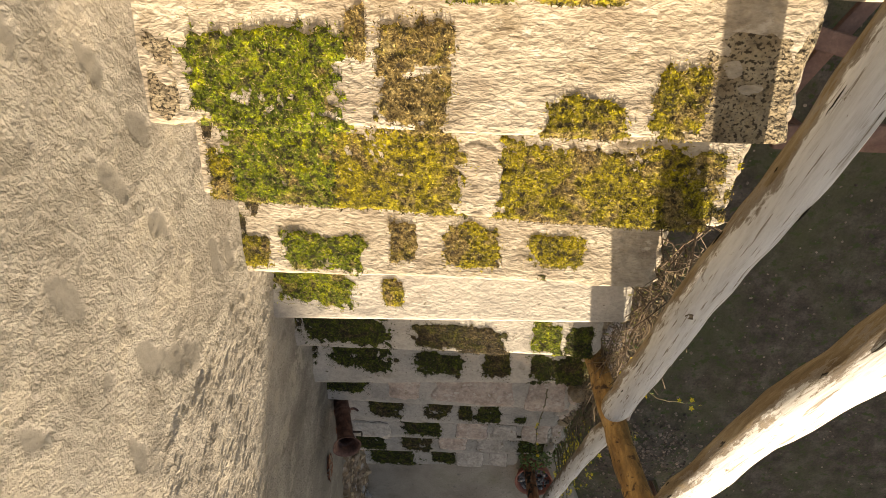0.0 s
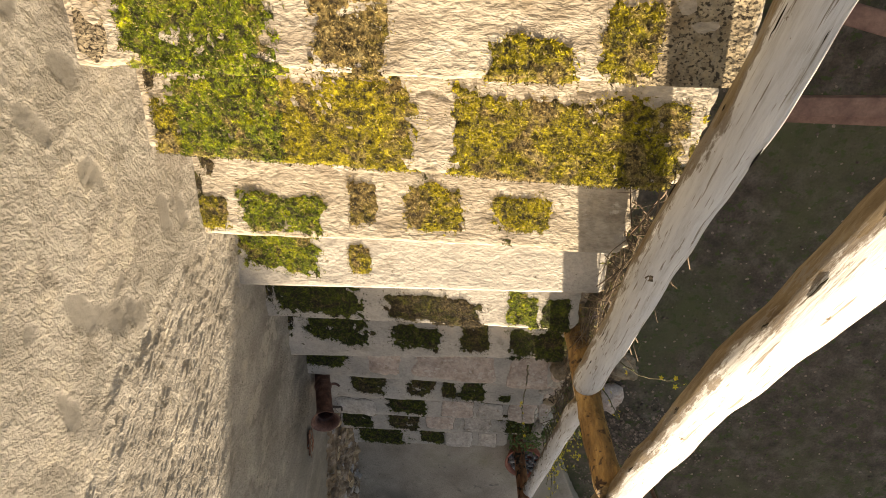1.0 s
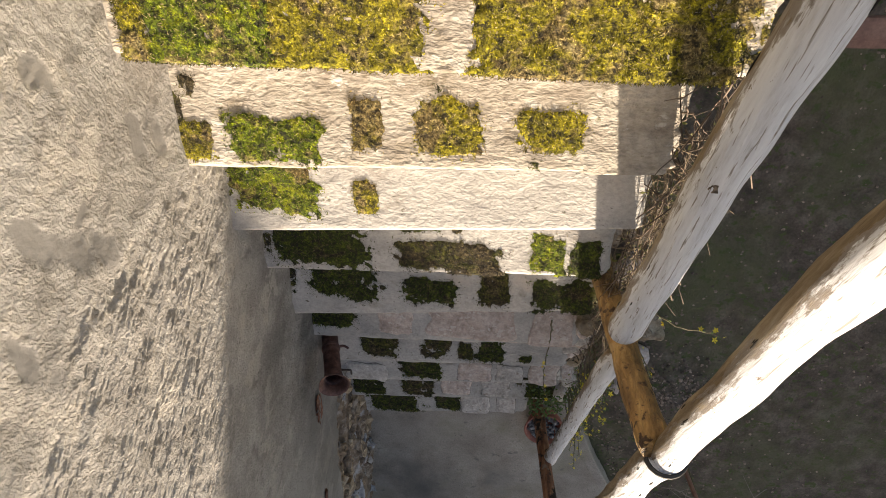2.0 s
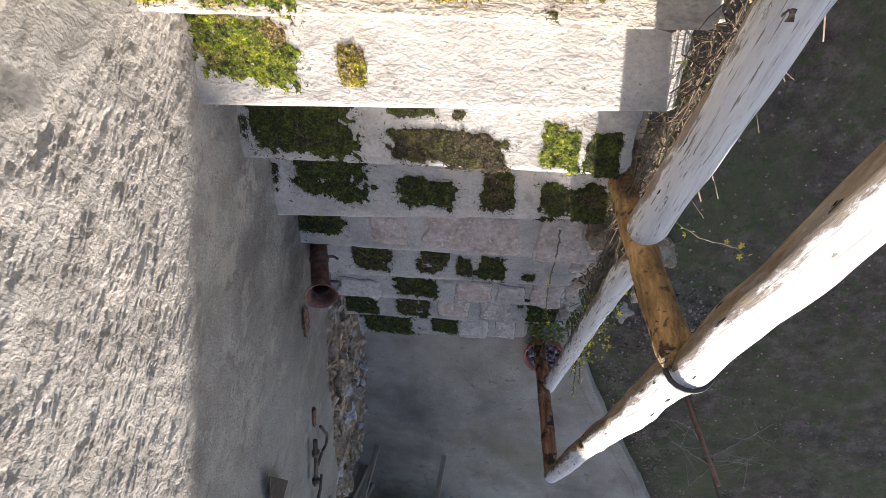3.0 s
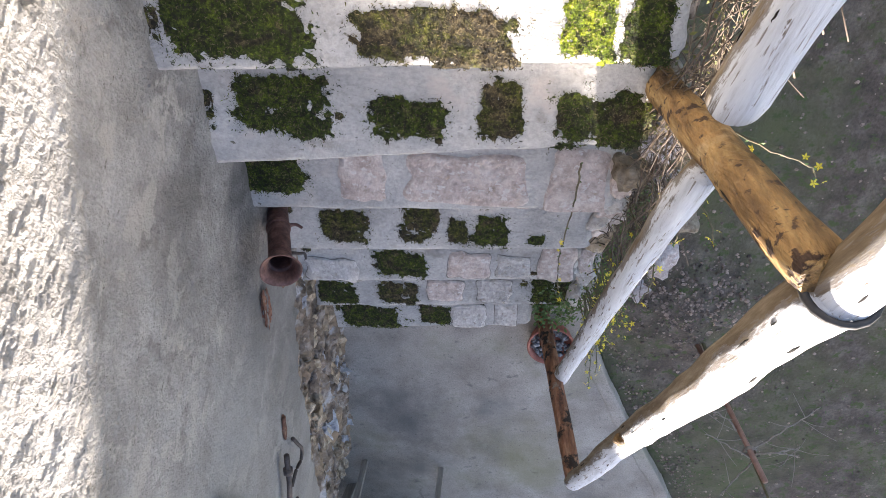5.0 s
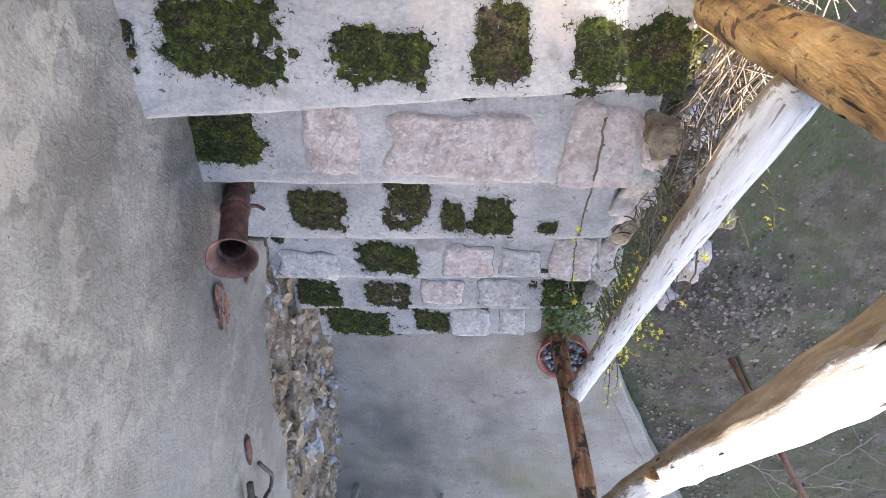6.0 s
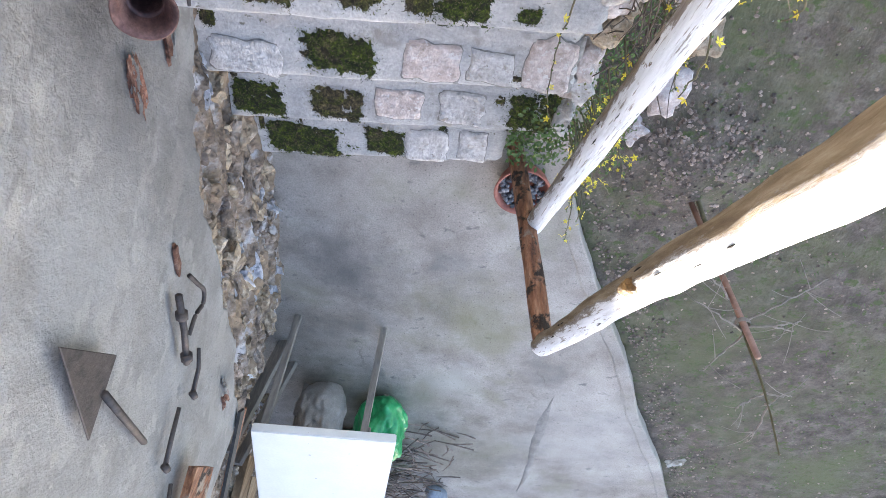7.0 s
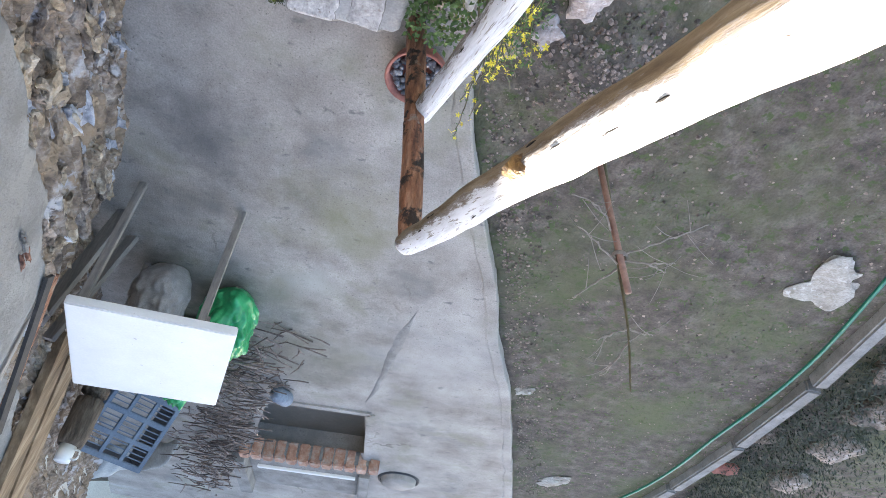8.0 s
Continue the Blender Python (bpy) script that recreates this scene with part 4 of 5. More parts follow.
# ---- things by the stair ----
def bent(points, n=8, sag=0.0, jitter=0.0, r=None):
    """Points along a smooth line through a few given ones."""
    pts = [Vector(p) for p in points]
    out = []
    k = len(pts) - 1
    for i in range(n * k + 1):
        s = i / n
        a = min(int(s), k - 1)
        t = s - a
        p0, p1, p2, p3 = pts[max(0, a - 1)], pts[a], pts[a + 1], pts[min(k, a + 2)]
        q = 0.5 * ((2 * p1) + (p2 - p0) * t + (2 * p0 - 5 * p1 + 4 * p2 - p3) * t * t + (3 * p1 - p0 - 3 * p2 + p3) * t ** 3)
        if jitter and r:
            q = q + Vector((r.uniform(-1, 1), r.uniform(-1, 1), r.uniform(-1, 1))) * jitter
        out.append(q)
    return out


def rod(name, pts, r0, r1, material, parent=None, label="", category="", sides=8, group=""):
    n = len(pts)
    vs, fs = tube(pts, [r0 + (r1 - r0) * i / max(1, n - 1) for i in range(n)], sides)
    return obj(name, mesh_of(name, vs, fs, material), parent, label, category, group)


def ring_lathe(profile, material, name, sides=32, wob=0.0, seed=0):
    """A body of revolution about z from (radius, height) pairs."""
    vs = []
    for i, (r, h) in enumerate(profile):
        for k in range(sides):
            a = 2 * math.pi * k / sides
            q = r * (1 + wob * noise.noise(Vector((math.cos(a) * 1.5 + seed, math.sin(a) * 1.5, h * 8))))
            vs.append((q * math.cos(a), q * math.sin(a), h))
    fs = []
    for i in range(len(profile) - 1):
        for k in range(sides):
            k2 = (k + 1) % sides
            fs.append((i * sides + k, i * sides + k2, (i + 1) * sides + k2, (i + 1) * sides + k))
    return mesh_of(name, vs, fs, material)


# rusty stovepipe with a flared mouth, resting on a tread against the wall
pipe = empty("stovepipe", "rusty brown stovepipe with flared open mouth against the wall", "pipe")
body = obj("barrel", ring_lathe([(0.037, -0.34), (0.037, -0.02), (0.036, 0.0), (0.033, -0.02), (0.033, -0.34)], RUST, "barrel", 28, 0.03, 2), pipe)
obj("mouth", ring_lathe([(0.038, -0.03), (0.043, 0.0), (0.054, 0.022), (0.065, 0.035), (0.067, 0.038), (0.064, 0.039), (0.051, 0.026), (0.037, 0.0), (0.033, -0.03)], RUST, "mouth", 32, 0.05, 5), body)
obj("seam", ring_lathe([(0.038, -0.2), (0.042, -0.197), (0.042, -0.185), (0.038, -0.182)], RUST, "seam", 28), body)
rod("bracket", bent([(-0.036, 0.01, -0.06), (-0.06, 0.012, -0.055), (-0.078, 0.02, -0.06), (-0.08, 0.04, -0.055)], 5), 0.006, 0.004, DARKIRON, pipe)
rod("bracket", bent([(-0.036, 0.0, -0.2), (-0.06, 0.0, -0.2), (-0.08, 0.01, -0.19)], 5), 0.007, 0.005, RUST, pipe)
pipe.matrix_basis = pose(0.452, 2.31, 1.085, -4, -19, 0)

# iron tools and marks on the wall
def on_wall(y, z, out=0.0):
    return Vector((WALL_X - 0.012 - out, y, z))


hoe = empty("hoe_blade", "dark triangular iron hoe blade with strap handle hung on the wall", "hoe")
bm = bmesh.new()
tri = [(2.834, 1.602), (3.064, 1.46), (3.143, 1.654)]
f0 = [bm.verts.new(on_wall(y, z, 0.012)) for y, z in tri]
f1 = [bm.verts.new(on_wall(y, z, 0.018)) for y, z in tri]
bm.faces.new(f0)
bm.faces.new(f1[::-1])
for a in range(3):
    bm.faces.new((f0[a], f0[(a + 1) % 3], f1[(a + 1) % 3], f1[a]))
bmesh.ops.recalc_face_normals(bm, faces=bm.faces)
bmesh.ops.bevel(bm, geom=bm.edges[:], offset=0.002, segments=1, affect='EDGES')
part("blade", bm, DARKIRON, hoe, "flat triangular blade")
rod("handle", [on_wall(3.09, 1.556, 0.022), on_wall(3.25, 1.53, 0.02), on_wall(3.456, 1.491, 0.012)], 0.011, 0.01, DARKIRON, hoe, sides=6)

clamp = empty("iron_latch", "old iron bolt with a twisted hook hung on the wall", "latch")
rod("bar", [on_wall(3.225, 1.125, 0.015), on_wall(3.36, 1.155, 0.02), on_wall(3.5, 1.186, 0.015)], 0.012, 0.011, DARKIRON, clamp)
for y, z in ((3.3, 1.142), (3.47, 1.18)):
    rod("collar", [on_wall(y - 0.012, z - 0.002, 0.018), on_wall(y + 0.012, z + 0.003, 0.018)], 0.02, 0.02, DARKIRON, clamp)
rod("hook", bent([on_wall(3.24, 1.03, 0.01), on_wall(3.3, 1.01, 0.02), on_wall(3.36, 0.985, 0.022), on_wall(3.4, 1.01, 0.022), on_wall(3.39, 1.07, 0.02), on_wall(3.42, 1.13, 0.016)], 6), 0.008, 0.007, DARKIRON, clamp)
for pts in (((3.55, 1.09), (3.62, 1.12), (3.665, 1.2)), ((3.6, 1.29), (3.64, 1.37), (3.69, 1.455)), ((3.8, 1.46), (3.87, 1.53), (3.9, 1.62))):
    sp = empty("iron_spike", "thin dark iron spike with a bent head on the wall", "spike", "spikes on the wall")
    rod("shank", [on_wall(y, z, 0.012) for y, z in pts], 0.007, 0.009, DARKIRON, sp)
    y, z = pts[-1]
    rod("head", [on_wall(y - 0.012, z, 0.012), on_wall(y + 0.012, z + 0.004, 0.02)], 0.013, 0.012, DARKIRON, sp)


def scar(cy, cz, ly, lz, seed, count):
    """Broken brick and rust showing where the plaster has flaked off."""
    r = random.Random(seed)
    for k in range(count):
        y, z = cy + r.uniform(-1, 1) * ly, cz + r.uniform(-1, 1) * lz
        o = obj("brick_flake", rock_mesh("brick_flake", (0.012, r.uniform(0.03, 0.09), r.uniform(0.008, 0.02)), seed + k, FLAKE if k % 3 else PLASTER, 2, 1.5), wall)
        o.data.polygons.foreach_set("use_smooth", [False] * len(o.data.polygons))
        o.matrix_basis = pose(WALL_X + 0.001, y, z, r.uniform(-14, 14), 0, 0)


FLAKE = surf("brick_flakes", [(0.07, 0.03, 0.02), (0.17, 0.075, 0.048), (0.3, 0.19, 0.14)], 40, bump=0.8, bscale=90, rnd=0.3, fine=0.5)
scar(2.575, 1.0, 0.04, 0.02, 3, 14)
o = obj("brick_flake", rock_mesh("brick_flake", (0.012, 0.11, 0.034), 18, FLAKE, 3, 0.5), wall)
o.matrix_basis = pose(WALL_X + 0.001, 3.17, 1.02, 6, 0, 0)
scar(4.06, 0.95, 0.06, 0.03, 32, 8)
scar(2.5, 0.8, 0.08, 0.03, 52, 8)

# boards leaning on the wall
GREYWOOD = surf("grey_wood", [(0.16, 0.15, 0.14), (0.27, 0.25, 0.23)], 12, bump=0.5, bscale=60, stretch=(2, 2, 0.4))
def board(name, a, b, width, thick, twist, material, label, category="plank"):
    """A rough plank from a to b."""
    a, b = Vector(a), Vector(b)
    d = (b - a)
    n = 10
    dd, s, u = frame_axes(d)
    c, q = math.cos(radians(twist)), math.sin(radians(twist))
    s, u = s * c + u * q, u * c - s * q
    vs = []
    for i in range(n + 1):
        p = a + d * (i / n)
        w = width * (1 + 0.08 * noise.noise(p * 6))
        for sx, sy in ((-1, -1), (-1, 1), (1, 1), (1, -1)):
            vs.append(p + s * (sx * w / 2) + u * (sy * thick / 2))
    fs = []
    for i in range(n):
        for k in range(4):
            fs.append((i * 4 + k, i * 4 + (k + 1) % 4, i * 4 + 4 + (k + 1) % 4, i * 4 + 4 + k))
    fs += [(3, 2, 1, 0), tuple(n * 4 + k for k in range(4))]
    return obj(name, mesh_of(name, vs, fs, material, False), None, label, category, "planks against the wall")


board("plank", (0.50, 3.93, 1.33), (0.545, 4.5, 2.45), 0.16, 0.03, 80, BARKRED, "red-brown weathered plank hung upright against the wall")
board("plank", (0.725, 5.46, 0.55), (0.74, 5.98, 2.0), 0.11, 0.05, 80, PLANKWOOD, "yellowish split plank leaning on the wall")
board("plank", (0.735, 5.75, 0.55), (0.745, 6.25, 2.0), 0.13, 0.05, 80, PLANKWOOD, "old brown plank leaning on the wall")
board("plank", (0.62, 5.0, 0.0), (0.74, 5.02, 0.75), 0.07, 0.03, 80, GREYWOOD, "weathered grey slat leaning on the rubble wall")
board("plank", (0.58, 5.22, 0.0), (0.73, 5.26, 0.7), 0.06, 0.03, 80, GREYWOOD, "thin weathered grey slat leaning on the rubble wall")
board("plank", (0.57, 4.44, 0.8), (0.64, 4.98, 1.33), 0.06, 0.02, 85, BARKRED, "pinkish painted board edge hung on the crumbling wall")
board("rubber_strip", (0.55, 4.35, 0.86), (0.6, 4.86, 1.33), 0.06, 0.015, 85, BLACK, "black strip hung on the crumbling wall", "strip")

# ---- white table with what lies under it ----
table = empty("garden_table", "white board table top on thin grey wooden legs", "table")
part("table_top", box_bm((0.73, 0.85, 0.05), (0.02, 0.01, 0.735), (0, -4.9, -2.5), 0.006), WHITEBOARD, table, "chipped white painted board")
for lx, ly in ((-0.19, -0.37), (0.32, -0.37), (-0.24, 0.36), (0.3, 0.36)):
    part("leg", box_bm((0.035, 0.035, 0.71 + 0.085 * lx), (lx, ly, 0.355 + 0.0425 * lx), (0, 0, 4), 0.003), GREYWOOD, table)
part("rail", box_bm((0.02, 0.7, 0.05), (-0.21, 0.0, 0.66), (0, 0, 0), 0.003), GREYWOOD, table)
table.matrix_basis = pose(0.2, 5.1, 0.0, 0, 0, 0)


def lumpy(name, size, at, seed, material, label, category, folds=0.18, tie=None):
    bm = bmesh.new()
    bmesh.ops.create_icosphere(bm, subdivisions=5, radius=0.5)
    for v in bm.verts:
        c = v.co.copy()
        k = 1 + folds * noise.noise(c * 3 + Vector((seed, 0, 0))) + folds * 0.6 * abs(noise.noise(c * 8 + Vector((0, seed, 0))))
        z = max(c.z, -0.4)
        taper = 1 - 0.35 * max(0, c.z + 0.1)
        v.co = Vector((c.x * k * size[0] * taper, c.y * k * size[1] * taper, (z + 0.4) * k * size[2] / 0.9))
    th = part(name, bm, material, None, label, True)
    th.location = at
    return tagged(th, label, category)


lumpy("sack", (0.34, 0.38, 0.6), (0.36, 5.5, 0.0), 3, SACK, "grey cloth sack standing under the table", "sack", 0.28)
lumpy("green_bag", (0.34, 0.55, 0.42), (-0.03, 5.62, 0.0), 6, GREENPLASTIC, "crumpled green plastic bag on the ground", "bag", 0.3)
lumpy("green_bag", (0.42, 0.42, 0.5), (0.2, 6.1, 0.0), 9, GREENPLASTIC, "crumpled green plastic bag behind the table", "bag", 0.3)
lumpy("white_bag", (0.12, 0.3, 0.12), (0.1, 6.72, 0.0), 12, ENAMEL, "small crumpled white plastic bag", "bag", 0.3)

crate = empty("crate", "blue-grey plastic crate lying with its slotted base up", "crate")
for i in range(5):
    part("bar", box_bm((0.5, 0.035, 0.02), (0, -0.32 + 0.16 * i, 0.28), (0, 0, 0), 0.003), CRATEBLUE, crate)
for i in range(4):
    part("bar", box_bm((0.03, 0.66, 0.02), (-0.235 + 0.157 * i, 0, 0.279), (0, 0, 0), 0.003), CRATEBLUE, crate)
for i in range(18):
    part("slat", box_bm((0.46, 0.007, 0.012), (0, -0.3 + 0.0353 * i, 0.272)), CRATEBLUE, crate)
for sx, sy, lx, ly in ((0, -0.33, 0.52, 0.015), (0, 0.33, 0.52, 0.015), (-0.25, 0, 0.015, 0.66), (0.25, 0, 0.015, 0.66)):
    part("side", box_bm((lx, ly, 0.28), (sx, sy, 0.14), (0, 0, 0), 0.004), CRATEBLUE, crate)
crate.matrix_basis = pose(0.56, 6.95, 0.3, 60, 0, -34)
mug = empty("enamel_mug", "white enamel mug upside down on a board", "mug")
cup = obj("cup", ring_lathe([(0.0, 0.1), (0.04, 0.1), (0.047, 0.095), (0.05, 0.0), (0.046, 0.0), (0.044, 0.09)], ENAMEL, "cup", 28), mug)
rod("handle", bent([(0.048, 0, 0.08), (0.085, 0, 0.075), (0.085, 0, 0.03), (0.05, 0, 0.02)], 5), 0.006, 0.006, ENAMEL, cup)
mug.matrix_basis = pose(0.67, 6.35, 0.85, 0, 0, 200)
OLDBARK = surf("old_bark", [(0.05, 0.038, 0.028), (0.12, 0.09, 0.065), (0.2, 0.16, 0.12)], 14, bump=1.0, bscale=40, bdist=0.02, stretch=(1.8, 1.8, 0.4))
log("wooden_stump", [(0.67, 6.35, 0.0), (0.66, 6.36, 0.4), (0.67, 6.35, 0.85)], 0.085, 0.08, 41, (1, 0, 0), "upright weathered brown log stump at the wall's foot", OLDBARK, 16, 0.05)

# bundle of pruned twigs
PRUNED = surf("pruned_twig", [(0.09, 0.065, 0.055), (0.24, 0.19, 0.165)], 30, rough=0.9, bump=0.2, rnd=0.6, island=True)
pile = Pile()
r = random.Random(31)
for _ in range(620):
    y = r.uniform(5.7, 8.8)
    x = -0.22 + 0.03 * (y - 5.7) + r.gauss(0, 0.17)
    if x < -0.42 - 0.1 * (7.2 - y) and y > 6.7:
        continue
    h = max(0.01, r.uniform(0.0, 0.3) - abs(r.gauss(0, 0.04)))
    a = r.gauss(0.7, 1.4)
    ln = r.uniform(0.1, 0.34)
    d = Vector((math.cos(a), math.sin(a) * 0.7, r.uniform(-0.15, 0.15)))
    p = Vector((x, y, h + 0.01))
    mid = p + Vector((r.uniform(-1, 1), r.uniform(-1, 1), r.uniform(-0.5, 0.5))) * 0.02
    vs, fs = tube([p - d * ln / 2, mid, p + d * ln / 2], [r.uniform(0.004, 0.008), 0.005, 0.003], 4)
    pile.add([Vector((v[0], v[1], max(0.004, v[2]))) for v in vs], fs)
obj("twig_bundle", pile.mesh("twig_bundle", PRUNED), label="heap of pruned grey-brown twigs on the concrete", category="twigs", kind="stuff")

# ---- washing trough with a brick rim ----
trough = empty("trough", "concrete trough with an orange brick rim and a metal lid frame", "trough")
WETCON = surf("wet_concrete", [(0.11, 0.095, 0.075), (0.17, 0.15, 0.125)], 3, rough=0.35, bump=0.1)
pit_bm = bmesh.new()
bmesh.ops.contextual_create(pit_bm, geom=[pit_bm.verts.new((x, y, -0.25)) for x, y in PIT])
part("bottom", pit_bm, WETCON, trough, "wet brown trough bottom")
for (ax, ay), (bx, by) in zip(PIT, PIT[1:] + PIT[:1]):
    ln, yaw = math.hypot(bx - ax, by - ay), math.degrees(math.atan2(by - ay, bx - ax))
    ox, oy = (ay - by) / ln * 0.035, (bx - ax) / ln * 0.035
    part("side", box_bm((ln + 0.07, 0.07, 0.28), ((ax + bx) / 2 + ox, (ay + by) / 2 + oy, -0.126), (0, 0, yaw), 0.006), CONCRETE, trough)
DUSTBRICK = surf("dusty_brick", [(0.3, 0.15, 0.1), (0.42, 0.24, 0.165), (0.45, 0.37, 0.31)], 14, rough=0.9, bump=0.5, bscale=60, rnd=0.15)
for i in range(12):
    b = part("brick", box_bm((0.096, 0.13, 0.17), (0, 0, 0), (0, 0, 0), 0.012), DUSTBRICK, trough)
    b.matrix_basis = pose(-0.37 - 0.106 * i, 8.05 - 0.0225 * i + rng.uniform(-0.006, 0.006), 0.02 + rng.uniform(-0.004, 0.004), 0, 0, 12 + rng.uniform(-2, 2))
part("mortar_bed", box_bm((1.24, 0.1, 0.13), (-0.96, 7.92, 0.005), (0, 0, 12), 0.004), KERBSTONE, trough)
for sz, at in (((0.12, 0.9, 0.2), (-0.42, 8.62, 0.02)), ((0.1, 0.9, 0.2), (-1.58, 8.36, 0.02)), ((1.06, 0.8, 0.06), (-1.0, 8.5, -0.02))):
    part("side", box_bm(sz, at, (0, 0, 12), 0.006), KERBSTONE, trough)
part("lid_frame", box_bm((0.92, 0.035, 0.025), (-0.97, 8.1, 0.115), (0, 0, 12), 0.003), ENAMEL, trough)
drain = empty("drain_cover", "round worn concrete drain cover beside the trough", "cover")
obj("lid", ring_lathe([(0.0, 0.055), (0.14, 0.06), (0.17, 0.045), (0.178, -0.03)], CONCRETE, "lid", 28, 0.05), drain)
obj("gap", ring_lathe([(0.18, 0.0), (0.184, 0.012), (0.204, 0.012), (0.21, 0.0)], BLACK, "gap", 28, 0.04), drain, "dark soil-filled joint")
drain.matrix_basis = pose(-1.86, 8.1, 0.0)
PALESHEET = surf("pale_sheet", [(0.33, 0.33, 0.31), (0.45, 0.45, 0.43)], 8, bump=0.4, bscale=60)
tipped = Pile()
for i in range(25):
    u = i / 24
    x, y = 1.02 - 0.8 * u, 8.85 - 0.65 * u + 0.12 * math.sin(u * 3.1)
    for j in range(9):
        v = j / 8
        tipped.v.append((x + 0.1 * v, y + 0.42 * v * (1 + 0.3 * math.sin(u * 5)), 0.02 + (0.16 + 0.05 * math.sin(u * 9)) * math.sin(v * 2.2) + 0.012 * math.sin(u * 31 + v * 4)))
tipped.f = grid_faces(25, 9)
sheet = obj("grey_sheet", tipped.mesh("grey_sheet", PALESHEET), None, "curled grey sheet standing on the ground behind the crate", "sheet")
sheet.modifiers.new("thickness", 'SOLIDIFY').thickness = 0.012
jar = empty("plastic_jar", "small clear bluish plastic jar lying by the twigs", "jar")
CLEARPLASTIC = surf("clear_plastic", [(0.14, 0.17, 0.22), (0.2, 0.23, 0.27)], 25, rough=0.75, bump=0.2)
obj("body", ring_lathe([(0.0, 0.0), (0.055, 0.0), (0.06, 0.01), (0.06, 0.13), (0.04, 0.16), (0.04, 0.18), (0.0, 0.18)], CLEARPLASTIC, "body", 20, 0.06), jar)
jar.matrix_basis = pose(-0.56, 6.75, 0.06, 80, 0, 40)

# ---- pot, stones and jasmine at the stair foot ----
pot = empty("flower_pot", "round terracotta bowl filled with dark stones beside the post", "pot")
obj("bowl", ring_lathe([(0.0, 0.0), (0.1, 0.0), (0.125, 0.05), (0.14, 0.11), (0.147, 0.125), (0.142, 0.13), (0.13, 0.12), (0.12, 0.07), (0.0, 0.06)], TERRACOTTA, "bowl", 34, 0.02), pot)
PEBBLE = surf("dark_pebbles", [(0.03, 0.03, 0.035), (0.12, 0.12, 0.13), (0.3, 0.3, 0.31)], 40, rough=0.5, bump=0.3, rnd=0.5, island=True)
pile = Pile()
r = random.Random(5)
for _ in range(130):
    a, q = r.uniform(0, 6.28), 0.118 * math.sqrt(r.random())
    s = r.uniform(0.008, 0.018)
    c = Vector((q * math.cos(a), q * math.sin(a), 0.085 + r.uniform(0, 0.02)))
    vs, fs = tube([c + Vector((0, 0, -s)), c, c + Vector((r.uniform(-s, s), r.uniform(-s, s), s * 0.7))], [s * 0.7, s, s * 0.4], 5)
    pile.add(vs, fs)
obj("filling", pile.mesh("filling", PEBBLE), pot, "dark and pale pebbles")
pot.matrix_basis = pose(-0.57, 3.47, 0.0) @ Matrix.Scale(0.88, 4)

ROCKS = [(-1.08, 2.98, 0.15, 0.24, 0.16), (-1.1, 2.72, 0.17, 0.2, 0.16), (-1.0, 3.2, 0.15, 0.13, 0.1), (-1.0, 2.56, 0.14, 0.18, 0.2), (-0.86, 3.3, 0.12, 0.14, 0.14),
         (-0.95, 2.32, 0.18, 0.2, 0.18), (-0.7, 3.22, 0.16, 0.18, 0.2), (-0.93, 2.08, 0.16, 0.2, 0.14)]
for i, (x, y, a, b, c) in enumerate(ROCKS):
    o = obj("border_stone", rock_mesh("border_stone", (a * 0.9, b * 0.9, c * 0.85), 40 + i, PINK if i % 3 != 1 else TANSTONE, 3, 0.5), None, "rough pinkish-grey border stone on the soil", "stone", "border stones")
    o.matrix_basis = pose(x, y, -0.14, 0, 0, 30 * i)

FLAT = [(-3.12, 4.02, 0.33, 0.36, "flat pale stone slab sunk in the lawn"), (-2.22, 5.97, 0.12, 0.1, "flat pale stone sunk in the lawn"), (-3.27, 7.55, 0.3, 0.2, "flat pale stone slab by the hose")]
for i, (x, y, a, b, lab) in enumerate(FLAT):
    o = obj("flat_stone", rock_mesh("flat_stone", (a, b, 0.05), 71 + i, LIMESTONE, 4, 0.8), None, lab, "stone", "flat stones")
    o.data.polygons.foreach_set("use_smooth", [False] * len(o.data.polygons))
    o.matrix_basis = pose(x, y, -0.125, 0, 0, 25 * i)

# small stones and clods on the soil
pile = Pile()
r = random.Random(77)
for i in range(7500):
    if i < 1000:
        x, y = -1.3 + r.gauss(0, 0.24), 3.28 + r.gauss(0, 0.2)
    elif i < 2700:
        y = r.uniform(3.6, 8)
        x = float(edge_x(y)) - 0.06 - abs(r.gauss(0, 0.12))
    else:
        x, y = r.uniform(-4.6, -0.75), r.uniform(0.2, 8)
    if x > float(edge_x(y)) - 0.03 and y > 2.5:
        continue
    s = r.uniform(0.003, 0.009) if i >= 1000 else r.uniform(0.003, 0.012)
    z = -0.1 + 0.05 * (float(fbm(np.array(x * 1.2), np.array(y * 1.2), 15)) - 0.47) + 0.07 * math.exp(-(((x + 1.3) / 0.32) ** 2 + ((y - 3.28) / 0.28) ** 2))
    c = Vector((x, y, z - s * r.uniform(0, 0.5)))
    vs, fs = tube([c + Vector((0, 0, -s)), c + Vector((r.uniform(-s, s), r.uniform(-s, s), s * 0.2)), c + Vector((r.uniform(-s, s) * 0.6, 0, s * 0.8))], [s, s * r.uniform(0.8, 1.4), s * 0.5], 5)
    pile.add(vs, fs)
CLOD = surf("clods", [(0.085, 0.06, 0.046), (0.33, 0.255, 0.21)], 20, bump=0.4, rnd=0.7, island=True)
obj("gravel", pile.mesh("gravel", CLOD, False), label="small stones and clods on the soil", category="gravel", kind="stuff")

